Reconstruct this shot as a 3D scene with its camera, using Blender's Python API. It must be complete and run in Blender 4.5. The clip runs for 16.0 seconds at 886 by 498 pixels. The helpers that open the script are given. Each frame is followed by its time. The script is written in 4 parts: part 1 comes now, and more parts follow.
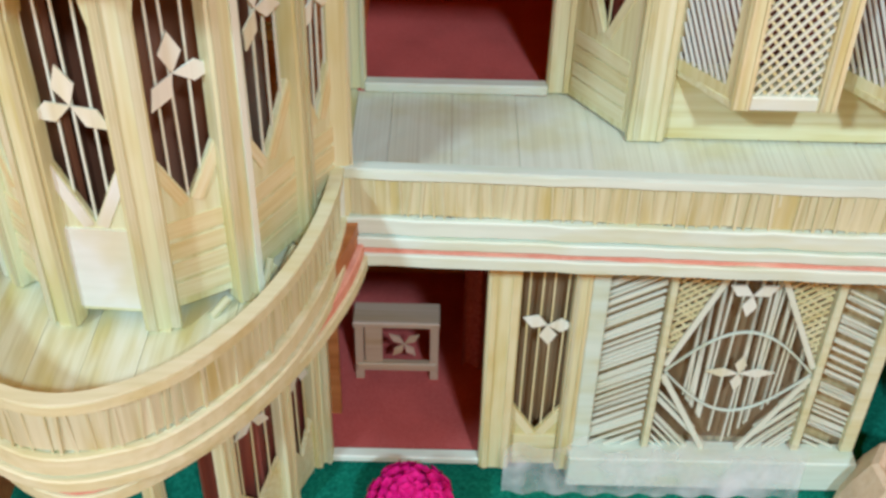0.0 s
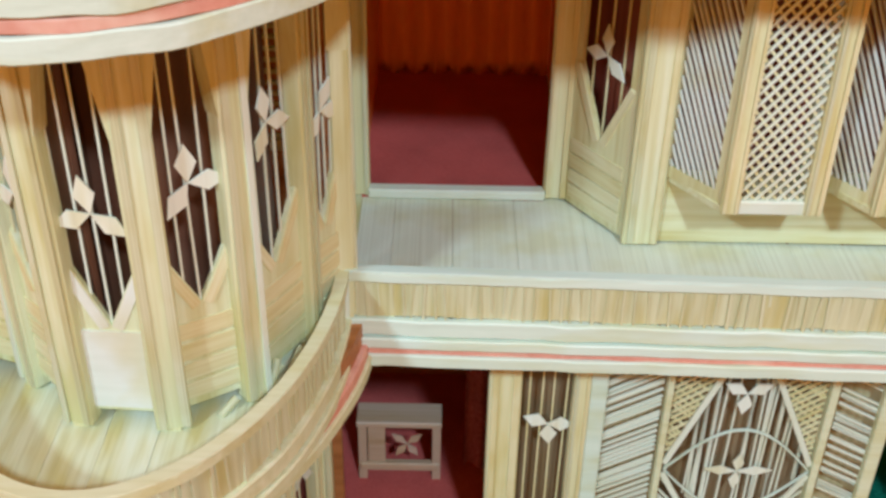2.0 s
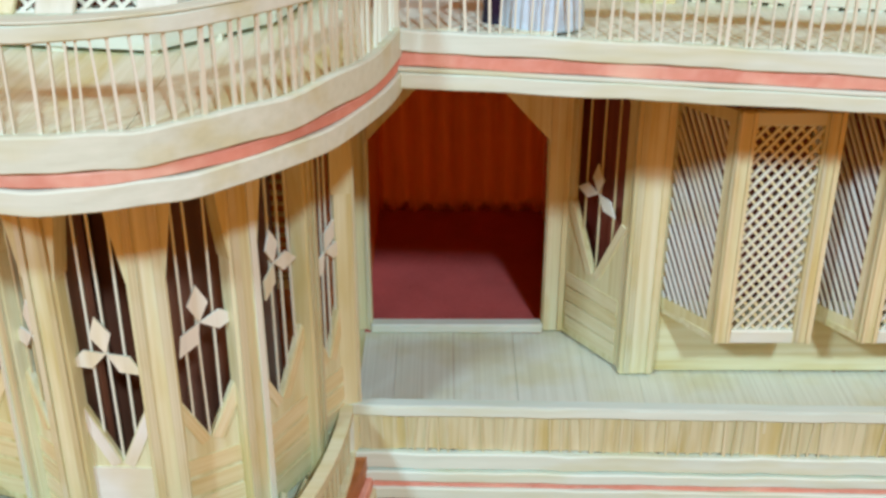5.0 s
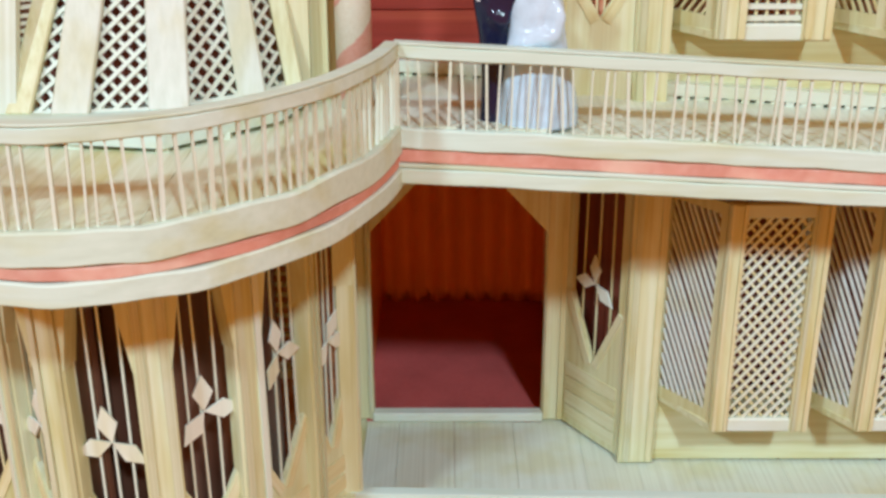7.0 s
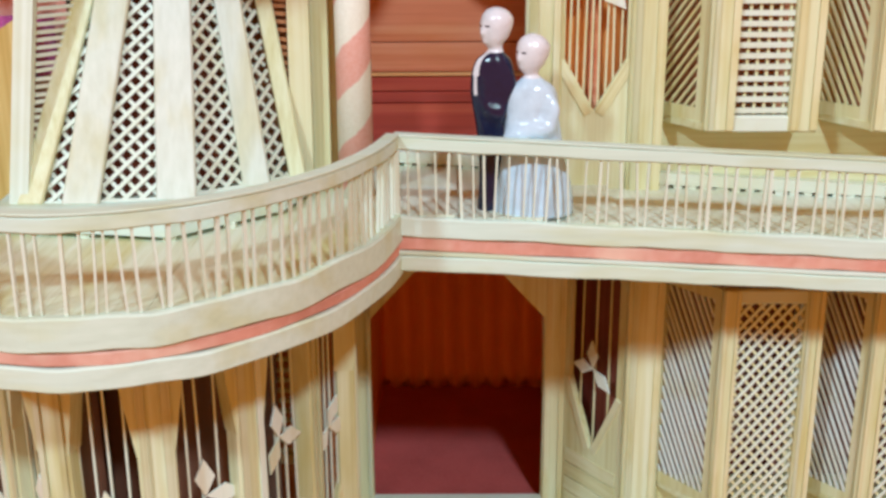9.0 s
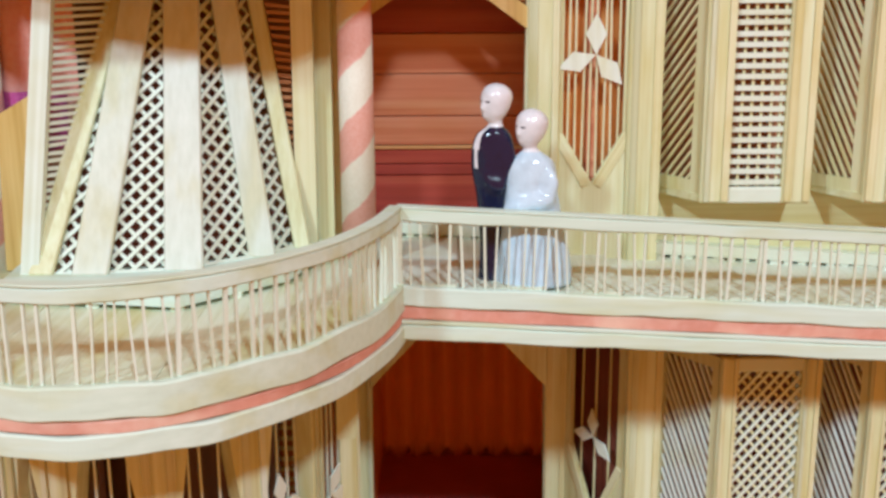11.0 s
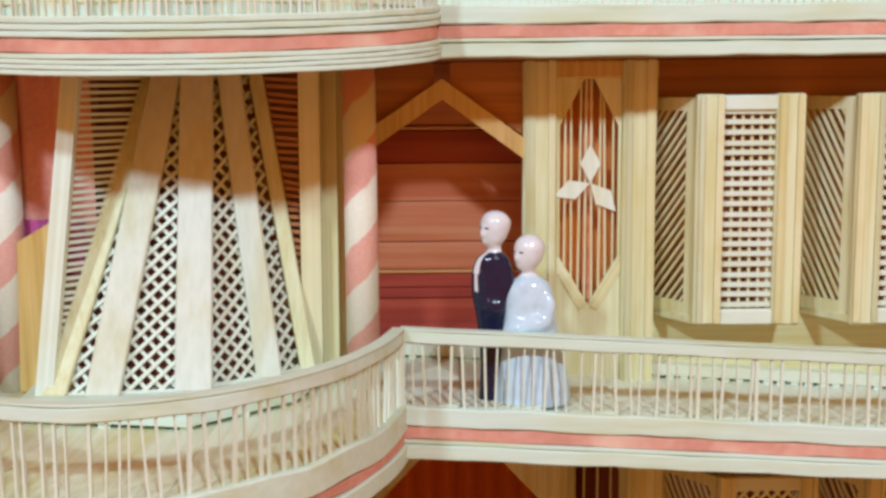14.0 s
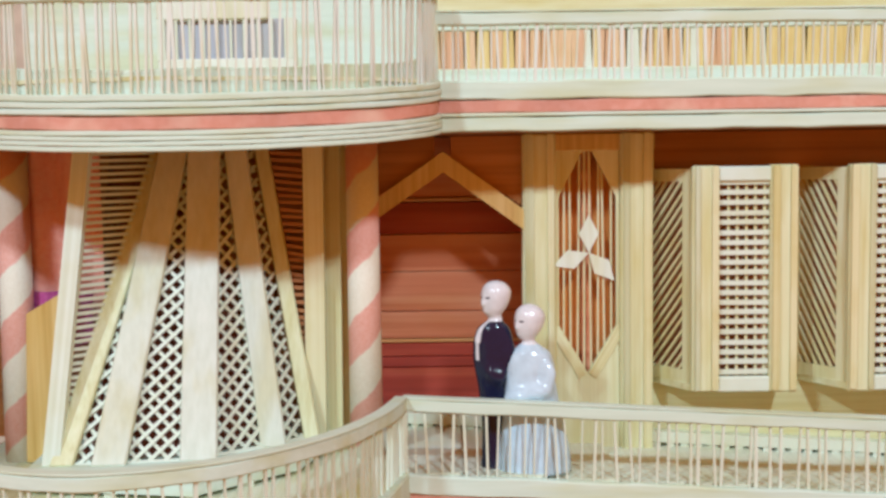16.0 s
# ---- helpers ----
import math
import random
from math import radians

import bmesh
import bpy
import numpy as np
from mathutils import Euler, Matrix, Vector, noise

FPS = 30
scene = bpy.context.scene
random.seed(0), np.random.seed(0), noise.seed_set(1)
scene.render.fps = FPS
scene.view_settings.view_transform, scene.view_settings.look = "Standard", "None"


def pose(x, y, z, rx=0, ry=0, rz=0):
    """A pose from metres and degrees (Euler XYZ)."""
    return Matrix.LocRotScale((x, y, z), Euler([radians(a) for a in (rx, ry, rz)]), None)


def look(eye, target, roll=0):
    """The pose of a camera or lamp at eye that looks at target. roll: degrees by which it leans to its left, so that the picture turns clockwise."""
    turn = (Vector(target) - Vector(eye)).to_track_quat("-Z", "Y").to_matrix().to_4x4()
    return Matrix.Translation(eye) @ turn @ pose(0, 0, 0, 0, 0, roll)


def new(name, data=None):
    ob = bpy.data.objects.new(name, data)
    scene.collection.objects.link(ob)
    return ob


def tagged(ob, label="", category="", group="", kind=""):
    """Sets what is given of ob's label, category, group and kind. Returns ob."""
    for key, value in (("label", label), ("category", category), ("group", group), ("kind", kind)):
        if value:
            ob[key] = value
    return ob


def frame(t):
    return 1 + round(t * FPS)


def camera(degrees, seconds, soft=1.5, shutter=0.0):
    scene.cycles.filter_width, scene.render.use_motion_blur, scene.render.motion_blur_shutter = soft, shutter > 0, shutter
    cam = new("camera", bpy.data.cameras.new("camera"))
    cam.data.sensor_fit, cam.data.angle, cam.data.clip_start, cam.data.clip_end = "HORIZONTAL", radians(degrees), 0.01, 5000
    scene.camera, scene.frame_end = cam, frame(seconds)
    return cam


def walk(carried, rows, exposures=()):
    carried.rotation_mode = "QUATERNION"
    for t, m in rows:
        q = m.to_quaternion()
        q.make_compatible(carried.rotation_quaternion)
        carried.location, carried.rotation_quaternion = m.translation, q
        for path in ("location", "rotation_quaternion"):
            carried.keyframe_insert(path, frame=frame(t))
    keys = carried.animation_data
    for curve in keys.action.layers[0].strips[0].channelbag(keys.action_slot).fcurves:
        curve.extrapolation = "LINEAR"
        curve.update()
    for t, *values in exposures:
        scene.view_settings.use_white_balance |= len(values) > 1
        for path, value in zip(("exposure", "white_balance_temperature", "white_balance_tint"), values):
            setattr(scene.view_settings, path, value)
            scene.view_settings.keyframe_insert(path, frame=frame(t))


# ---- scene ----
cam = camera(43.04, 16.0, soft=3.0)
# seconds; eye in centimetres; yaw, pitch and roll in degrees
PATH = [
    (0.0, 1.76, -33.45, -3.76, -0.214, -38.490, 1.442),
    (0.5, 1.78, -33.63, -3.59, -0.167, -37.500, 1.498),
    (1.0, 1.80, -33.98, -3.34, -0.071, -36.135, 1.270),
    (1.5, 1.79, -34.29, -3.10, 0.014, -34.718, 1.097),
    (2.0, 1.75, -34.63, -2.89, 0.002, -33.327, 1.044),
    (2.5, 1.79, -34.92, -2.66, 0.110, -32.072, 0.874),
    (3.0, 1.89, -35.21, -2.53, 0.259, -30.845, 0.620),
    (3.5, 1.84, -35.39, -2.34, 0.206, -29.868, 0.459),
    (4.0, 1.79, -35.55, -2.23, 0.130, -28.829, 0.196),
    (6.5, 1.88, -36.65, -1.64, 0.273, -23.184, -0.168),
    (7.0, 1.93, -36.85, -1.53, 0.353, -22.074, -0.218),
    (7.5, 1.92, -36.95, -1.50, 0.328, -20.911, -0.175),
    (8.0, 1.94, -37.23, -1.45, 0.330, -19.744, -0.245),
    (8.5, 1.93, -37.47, -1.35, 0.302, -18.647, -0.265),
    (9.0, 1.95, -37.71, -1.27, 0.303, -17.599, -0.340),
    (11.5, 1.84, -38.69, -0.91, 0.202, -13.202, -0.413),
    (12.0, 1.97, -38.97, -0.85, 0.418, -12.144, -0.493),
    (12.5, 1.99, -39.18, -0.80, 0.426, -11.157, -0.396),
    (13.0, 2.00, -39.41, -0.81, 0.413, -10.005, -0.477),
    (13.5, 1.94, -39.67, -0.81, 0.324, -8.885, -0.587),
    (14.0, 1.84, -39.89, -0.69, 0.208, -7.916, -0.536),
    (14.5, 1.78, -40.09, -0.66, 0.141, -6.882, -0.626),
    (15.0, 1.77, -40.32, -0.58, 0.118, -5.969, -0.627),
    (15.5, 1.70, -40.46, -0.54, 0.046, -5.185, -0.670),
    (16.0, 1.87, -40.66, -0.55, 0.281, -4.426, -0.834),
]
BASE = 45.0  # the lowest floor lies this many centimetres under the datum of the plan


def eye_pose(x, y, z, yaw, pitch, roll):
    a, b = radians(yaw), radians(pitch)
    eye = Vector((x * 0.01, y * 0.01, (z + BASE) * 0.01))
    ahead = Vector((-math.sin(a) * math.cos(b), math.cos(a) * math.cos(b), math.sin(b)))
    return look(eye, eye + ahead, roll)


walk(cam, [(t, eye_pose(*row)) for t, *row in PATH], [(0.0, 0.20, 6640, 10), (2.0, 0.12, 6620, 10), (4.0, 0.06, 6500, 10), (8.0, 0.05, 6560, 10), (12.0, -0.01, 6540, 10), (16.0, -0.10, 6640, 10)])

# ---- world and light ----
world = bpy.data.worlds.new("room_light")
scene.world = world
world.use_nodes = True
world.node_tree.nodes["Background"].inputs["Color"].default_value = (1.0, 0.31, 0.02, 1)
world.node_tree.nodes["Background"].inputs["Strength"].default_value = 0.66


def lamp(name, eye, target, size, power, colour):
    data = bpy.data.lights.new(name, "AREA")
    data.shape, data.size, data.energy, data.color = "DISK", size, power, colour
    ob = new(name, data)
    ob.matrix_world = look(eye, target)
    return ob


lamp("exhibition_lamp", (0.56, -1.95, 1.95), (0.03, 0.0, 0.30), 0.19, 35.5, (0.76, 1.05, 1.27))
# Unseen second source, added for left-facing sides and a second shadow edge.
lamp("left_lamp", (-1.20, -1.90, 1.86), (0.03, 0.0, 0.30), 0.21, 29, (0.75, 1.055, 1.27))
scene.view_settings.exposure = 0.0


# ---- materials ----
def nodes_of(name, rough=0.6, metal=0.0):
    m = bpy.data.materials.new(name)
    m.use_nodes = True
    nt = m.node_tree
    b = nt.nodes["Principled BSDF"]
    b.inputs["Roughness"].default_value = rough
    b.inputs["Metallic"].default_value = metal
    return m, nt, b


def ramp(nt, fac, stops):
    r = nt.nodes.new("ShaderNodeValToRGB")
    while len(r.color_ramp.elements) < len(stops):
        r.color_ramp.elements.new(0.5)
    for e, (p, c) in zip(r.color_ramp.elements, stops):
        e.position, e.color = p, (*c, 1)
    nt.links.new(fac, r.inputs["Fac"])
    return r.outputs["Color"]


def mapped(nt, coords, scale, shift=None):
    mp = nt.nodes.new("ShaderNodeMapping")
    mp.inputs["Scale"].default_value = scale
    nt.links.new(coords, mp.inputs["Vector"])
    if shift is not None:
        nt.links.new(shift, mp.inputs["Location"])
    return mp.outputs["Vector"]


def noise_tex(nt, vec, scale, detail=4.0, rough=0.55):
    n = nt.nodes.new("ShaderNodeTexNoise")
    n.inputs["Scale"].default_value, n.inputs["Detail"].default_value, n.inputs["Roughness"].default_value = scale, detail, rough
    nt.links.new(vec, n.inputs["Vector"])
    return n.outputs["Fac"]


def mix(nt, fac, a, b, kind="MIX"):
    x = nt.nodes.new("ShaderNodeMix")
    x.data_type, x.blend_type = "RGBA", kind
    if isinstance(fac, float):
        x.inputs["Factor"].default_value = fac
    else:
        nt.links.new(fac, x.inputs["Factor"])
    for i, v in ((6, a), (7, b)):
        if isinstance(v, tuple):
            x.inputs[i].default_value = (*v, 1)
        else:
            nt.links.new(v, x.inputs[i])
    return x.outputs[2]


def bump(nt, bsdf, height, strength, distance):
    n = nt.nodes.new("ShaderNodeBump")
    n.inputs["Strength"].default_value, n.inputs["Distance"].default_value = strength, distance
    nt.links.new(height, n.inputs["Height"])
    nt.links.new(n.outputs["Normal"], bsdf.inputs["Normal"])


def wood(name, dark, mid, light, axis="z", stretch=0.02, rough=0.5, grain=420.0, piece=False, per_piece=0.5, gloss=0.5, stains=0.55, fibres=5.0):
    """Split bamboo or veneer. Grain runs along one axis; pieces differ from one another by a random tone."""
    m, nt, b = nodes_of(name, rough)
    tc, oi, geo = nt.nodes.new("ShaderNodeTexCoord"), nt.nodes.new("ShaderNodeObjectInfo"), nt.nodes.new("ShaderNodeNewGeometry")
    shift = nt.nodes.new("ShaderNodeCombineXYZ")
    mul = nt.nodes.new("ShaderNodeMath")
    mul.operation = "MULTIPLY_ADD"
    mul.inputs[1].default_value = 37.0
    nt.links.new(oi.outputs["Random"], mul.inputs[0])
    nt.links.new(geo.outputs["Random Per Island"], mul.inputs[2])
    for i in range(3):
        nt.links.new(mul.outputs[0], shift.inputs[i])
    if piece:
        sc = (fibres, fibres, 0.6)
        big = (1.3, 1.3, 1.6)
    else:
        s = {"x": (stretch, 1, 1), "y": (1, stretch, 1), "z": (1, 1, stretch)}[axis]
        sc = tuple(grain * v for v in s)
        big = tuple((70.0 if v == 1 else 16.0) for v in s)
    coords = tc.outputs["Object"]
    fine = noise_tex(nt, mapped(nt, coords, sc, shift.outputs[0]), 1.0, 5.0, 0.6)
    wide = noise_tex(nt, mapped(nt, geo.outputs["Position"], (32.0, 32.0, 32.0)) if piece else mapped(nt, coords, big, shift.outputs[0]), 1.0, 3.0)
    col = ramp(nt, fine, [(0.28, dark), (0.5, mid), (0.72, light)])
    tone = nt.nodes.new("ShaderNodeMath")
    tone.operation = "FRACT"
    nt.links.new(mul.outputs[0], tone.inputs[0])
    tint = ramp(nt, tone.outputs[0], [(0.0, (0.84, 0.75, 0.48)), (0.3, (1, 1, 1)), (0.7, (1.0, 0.97, 0.90)), (1.0, (0.90, 0.84, 0.62))])
    col = mix(nt, per_piece, col, tint, "MULTIPLY")
    stain = ramp(nt, wide, [(0.34, (0.84, 0.745, 0.45)), (0.52, (1, 1, 1))])
    col = mix(nt, stains, col, stain, "MULTIPLY")
    nt.links.new(col, b.inputs["Base Color"])
    b.inputs["Specular IOR Level"].default_value = gloss
    bump(nt, b, fine, 0.25, 0.00001 if piece else 0.0003)
    return m


def cloth(name, base, dark, light, scale=900.0, rough=0.95, wave=0.0):
    m, nt, b = nodes_of(name, rough)
    tc = nt.nodes.new("ShaderNodeTexCoord")
    fine, wide = noise_tex(nt, tc.outputs["Object"], scale, 3.0), noise_tex(nt, tc.outputs["Object"], 30.0, 4.0)
    col = ramp(nt, fine, [(0.3, dark), (0.5, base), (0.75, light)])
    col = mix(nt, 0.6, col, ramp(nt, wide, [(0.3, (0.7, 0.7, 0.7)), (0.6, (1, 1, 1))]), "MULTIPLY")
    nt.links.new(col, b.inputs["Base Color"])
    b.inputs["Specular IOR Level"].default_value = 0.15
    bump(nt, b, fine, 0.4, 0.0006)
    return m


CREAM = ((0.60, 0.57, 0.31), (0.69, 0.695, 0.445), (0.75, 0.775, 0.57))
STRAW = wood("straw_stick", (0.61, 0.56, 0.30), (0.70, 0.68, 0.43), (0.76, 0.765, 0.56), piece=True, per_piece=0.5)
PALE = wood("pale_stick", (0.62, 0.685, 0.56), (0.69, 0.77, 0.67), (0.74, 0.825, 0.75), piece=True, per_piece=0.2, stains=0.3)
PLANK = wood("grey_straw_plank", (0.60, 0.63, 0.52), (0.69, 0.74, 0.63), (0.75, 0.80, 0.70), piece=True, per_piece=0.2, stains=0.5, fibres=16.0)
VENEER_Z = wood("upright_straw_veneer", *CREAM, axis="z", stains=0.65)
VENEER_X = wood("level_straw_veneer", *CREAM, axis="x", stains=0.65)
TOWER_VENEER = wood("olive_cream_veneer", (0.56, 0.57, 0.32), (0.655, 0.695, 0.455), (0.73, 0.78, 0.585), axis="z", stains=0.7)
BAND = wood("pale_trim", (0.575, 0.715, 0.635), (0.62, 0.77, 0.69), (0.665, 0.81, 0.74), axis="x", stretch=0.05, per_piece=0.2)
BOARD = wood("sawn_straw_board", (0.585, 0.62, 0.43), (0.685, 0.74, 0.56), (0.74, 0.80, 0.665), axis="y", stretch=0.03, grain=520, per_piece=0.2, stains=0.95)
BAND_Z = wood("pale_upright_board", (0.60, 0.64, 0.545), (0.65, 0.695, 0.605), (0.70, 0.74, 0.66), axis="z", stretch=0.04, per_piece=0.2)
CREAM_BAND = wood("cream_trim", (0.60, 0.63, 0.41), (0.665, 0.705, 0.49), (0.715, 0.755, 0.57), axis="x", stretch=0.05, per_piece=0.2, stains=0.5)
TAN = wood("tan_board", (0.40, 0.34, 0.20), (0.50, 0.44, 0.28), (0.58, 0.53, 0.36), axis="z")
UMBER = wood("umber_board", (0.15, 0.10, 0.055), (0.22, 0.155, 0.09), (0.30, 0.22, 0.14), axis="z", grain=160)
GOLD = wood("golden_veneer", (0.54, 0.35, 0.11), (0.66, 0.46, 0.17), (0.75, 0.57, 0.26), axis="z")
PETAL = wood("white_petal", (0.67, 0.72, 0.63), (0.73, 0.79, 0.70), (0.77, 0.84, 0.77), axis="z", per_piece=0.1)
REDWOOD_X = wood("red_brown_planks", (0.56, 0.155, 0.075), (0.69, 0.25, 0.135), (0.77, 0.37, 0.22), axis="x", rough=0.35, grain=260)
REDWOOD_Z = wood("orange_brown_strips", (0.66, 0.18, 0.045), (0.86, 0.32, 0.085), (0.90, 0.44, 0.15), axis="z", rough=0.4, grain=260)
BROWN = wood("brown_lining", (0.27, 0.095, 0.028), (0.41, 0.16, 0.05), (0.52, 0.23, 0.085), axis="x", grain=200)
# this dark tone stands for the unlit inside of the tower
SHADE_LINING = wood("dark_brown_shade", (0.075, 0.03, 0.018), (0.13, 0.053, 0.032), (0.20, 0.09, 0.055), axis="z", grain=160)
# for added dark sheets that stand for shade behind openings
MAROON = wood("maroon_shade", (0.12, 0.027, 0.02), (0.20, 0.046, 0.034), (0.29, 0.085, 0.058), axis="z", grain=160)
RED = cloth("salmon_ribbon", (0.69, 0.325, 0.25), (0.66, 0.30, 0.225), (0.73, 0.375, 0.305), 260)
nt = RED.node_tree
faded = noise_tex(nt, nt.nodes.new("ShaderNodeNewGeometry").outputs["Position"], 42.0, 3.0)
plain = nt.nodes["Principled BSDF"].inputs["Base Color"].links[0].from_socket
nt.links.new(mix(nt, ramp(nt, faded, [(0.5, (0, 0, 0)), (0.72, (0.6, 0.6, 0.6))]), plain, (0.80, 0.60, 0.48)), nt.nodes["Principled BSDF"].inputs["Base Color"])
CARPET = cloth("red_carpet", (0.52, 0.105, 0.095), (0.46, 0.085, 0.075), (0.58, 0.14, 0.12), 1400)
GREEN = cloth("green_cloth", (0.0, 0.17, 0.11), (0.0, 0.10, 0.07), (0.01, 0.25, 0.17), 700)
WALLPAINT = cloth("room_wall_paint", (0.62, 0.55, 0.45), (0.58, 0.51, 0.42), (0.66, 0.59, 0.49), 60, 0.8)


# ---- building tools (centimetres on the plan; metres in the scene) ----
def metres(p):
    return Vector((p[0] * 0.01, p[1] * 0.01, (p[2] + BASE) * 0.01))


def thing(name, at, label, category, group="", kind=""):
    ob = new(name)
    ob.empty_display_size = 0.01
    ob.location = metres(at)
    tagged(ob, label, category, group, kind)
    ob["base_x"], ob["base_y"], ob["base_z"] = at
    return ob


def base_of(ob):
    while ob.parent:
        ob = ob.parent
    return Vector((ob["base_x"], ob["base_y"], ob["base_z"]))


def part(name, bm, material, parent, label="", smooth=False):
    """Links a bmesh, whose points are centimetres on the plan, as one mesh under a thing or a part."""
    at = base_of(parent)
    for v in bm.verts:
        v.co = (v.co - at) * 0.01
    bmesh.ops.recalc_face_normals(bm, faces=bm.faces)
    me = bpy.data.meshes.new(name)
    bm.to_mesh(me)
    bm.free()
    for m in material if isinstance(material, (list, tuple)) else [material]:
        me.materials.append(m)
    if smooth:
        for p in me.polygons:
            p.use_smooth = True
    ob = new(name, me)
    ob.parent = parent
    if label:
        ob["label"] = label
    return ob


def setting(name, bm, material, label, category):
    """A piece of the setting: one mesh at top level."""
    for v in bm.verts:
        v.co = metres(v.co)
    bmesh.ops.recalc_face_normals(bm, faces=bm.faces)
    me = bpy.data.meshes.new(name)
    bm.to_mesh(me)
    bm.free()
    me.materials.append(material)
    return tagged(new(name, me), label, category, kind="structure")


def add_box(bm, x0, x1, y0, y1, z0, z1):
    vs = [bm.verts.new((x, y, z)) for z in (z0, z1) for x, y in ((x0, y0), (x1, y0), (x1, y1), (x0, y1))]
    for f in ((3, 2, 1, 0), (4, 5, 6, 7), (0, 1, 5, 4), (1, 2, 6, 5), (2, 3, 7, 6), (3, 0, 4, 7)):
        bm.faces.new([vs[i] for i in f])


def box(x0, x1, y0, y1, z0, z1, bevel=0.06):
    bm = bmesh.new()
    add_box(bm, x0, x1, y0, y1, z0, z1)
    if bevel:
        bmesh.ops.bevel(bm, geom=bm.edges[:], offset=bevel, segments=1, affect="EDGES")
    return bm


def add_prism(bm, outline, frame_, depth):
    """Extrudes an outline in panel coordinates (s along, h up) through the panel's thickness."""
    o, u, v, n = frame_
    a = [bm.verts.new(o + u * s + v * h) for s, h in outline]
    b = [bm.verts.new(o + u * s + v * h + n * depth) for s, h in outline]
    bm.faces.new(a[::-1])
    bm.faces.new(b)
    k = len(a)
    for i in range(k):
        bm.faces.new((a[i], a[(i + 1) % k], b[(i + 1) % k], b[i]))


def panel_frame(p, q, up=(0, 0, 1)):
    """The frame of an upright panel from its lower corner p towards q: origin, along, up, and the way into the building."""
    p, q = Vector(p), Vector(q)
    u = (q - p).normalized()
    v = Vector(up)
    v = (v - u * v.dot(u)).normalized()
    n = v.cross(u).normalized()
    return p, u, v, n if n.y > 0 or abs(n.y) < 1e-6 else -n


def unit_stick(sides, taper=0.0, bevel=0.12):
    bm = bmesh.new()
    rings = [(-0.5, 1 - bevel), (-0.48, 1.0), (0.48, 1.0), (0.5, 1 - bevel)]
    made = []
    for z, r in rings:
        ring = []
        for i in range(sides):
            a = 2 * math.pi * (i + 0.5) / sides
            k = r * 0.5 / max(abs(math.cos(a)), abs(math.sin(a))) if sides == 4 else r * 0.5
            ring.append(bm.verts.new((k * math.cos(a), k * math.sin(a), z)))
        made.append(ring)
    for a, b in zip(made, made[1:]):
        for i in range(sides):
            bm.faces.new((a[i], a[(i + 1) % sides], b[(i + 1) % sides], b[i]))
    bm.faces.new(made[0][::-1])
    bm.faces.new(made[-1])
    me = bpy.data.meshes.new("stick")
    bm.to_mesh(me)
    bm.free()
    if sides > 4:
        for p in me.polygons:
            p.use_smooth = True
    return me


MESHES = {}


def stick(name, parent, a, b, width, thick, material, facing=(0, 1, 0), sides=4):
    """One straight strip or rod between two places, an object of its own on a shared mesh."""
    key = (material.name, sides)
    if key not in MESHES:
        MESHES[key] = unit_stick(sides)
        MESHES[key].materials.append(material)
    ob = new(name, MESHES[key])
    ob.parent = parent
    a, b = Vector(a), Vector(b)
    z = (b - a).normalized()
    y = Vector(facing)
    y = y - z * y.dot(z)
    y = y.normalized() if y.length > 1e-4 else z.orthogonal().normalized()
    x = y.cross(z)
    rot = Matrix((x, y, z)).transposed().to_4x4()
    at = ((a + b) / 2 - base_of(parent)) * 0.01
    ob.matrix_basis = Matrix.Translation(at) @ rot @ Matrix.Diagonal((width * 0.01, thick * 0.01, (b - a).length * 0.01, 1))
    return ob


def clip(poly, p, d):
    """The stretch of the line p + t d that lies inside a convex outline, or None."""
    lo, hi = -1e9, 1e9
    area = sum(poly[i - 1][0] * poly[i][1] - poly[i][0] * poly[i - 1][1] for i in range(len(poly)))
    for i in range(len(poly)):
        (x0, y0), (x1, y1) = poly[i - 1], poly[i]
        nx, ny = (y0 - y1, x1 - x0) if area > 0 else (y1 - y0, x0 - x1)
        den, num = nx * d[0] + ny * d[1], nx * (x0 - p[0]) + ny * (y0 - p[1])
        if abs(den) < 1e-9:
            if num > 0:
                return None
        elif den > 0:
            lo = max(lo, num / den)
        else:
            hi = min(hi, num / den)
    return (lo, hi) if hi - lo > 0.12 else None


def hatch(name, parent, frame_, poly, angle, spacing, width, thick, material, depth=0.0, sides=4, jitter=0.05):
    """Parallel sticks at an angle (degrees from level) that fill a convex outline of a panel."""
    o, u, v, n = frame_
    d = (math.cos(radians(angle)), math.sin(radians(angle)))
    c = (-d[1], d[0])
    reach = [c[0] * s + c[1] * h for s, h in poly]
    k = min(reach) + spacing * 0.5
    while k < max(reach):
        kk = k + random.uniform(-jitter, jitter) * spacing
        dd = (math.cos(radians(angle + random.uniform(-8, 8) * jitter)), math.sin(radians(angle + random.uniform(-8, 8) * jitter)))
        got = clip(poly, (c[0] * kk, c[1] * kk), dd)
        if got:
            ends = [o + u * (c[0] * kk + dd[0] * t) + v * (c[1] * kk + dd[1] * t) + n * depth for t in got]
            stick(name, parent, *ends, width, thick, material, n, sides)
        k += spacing


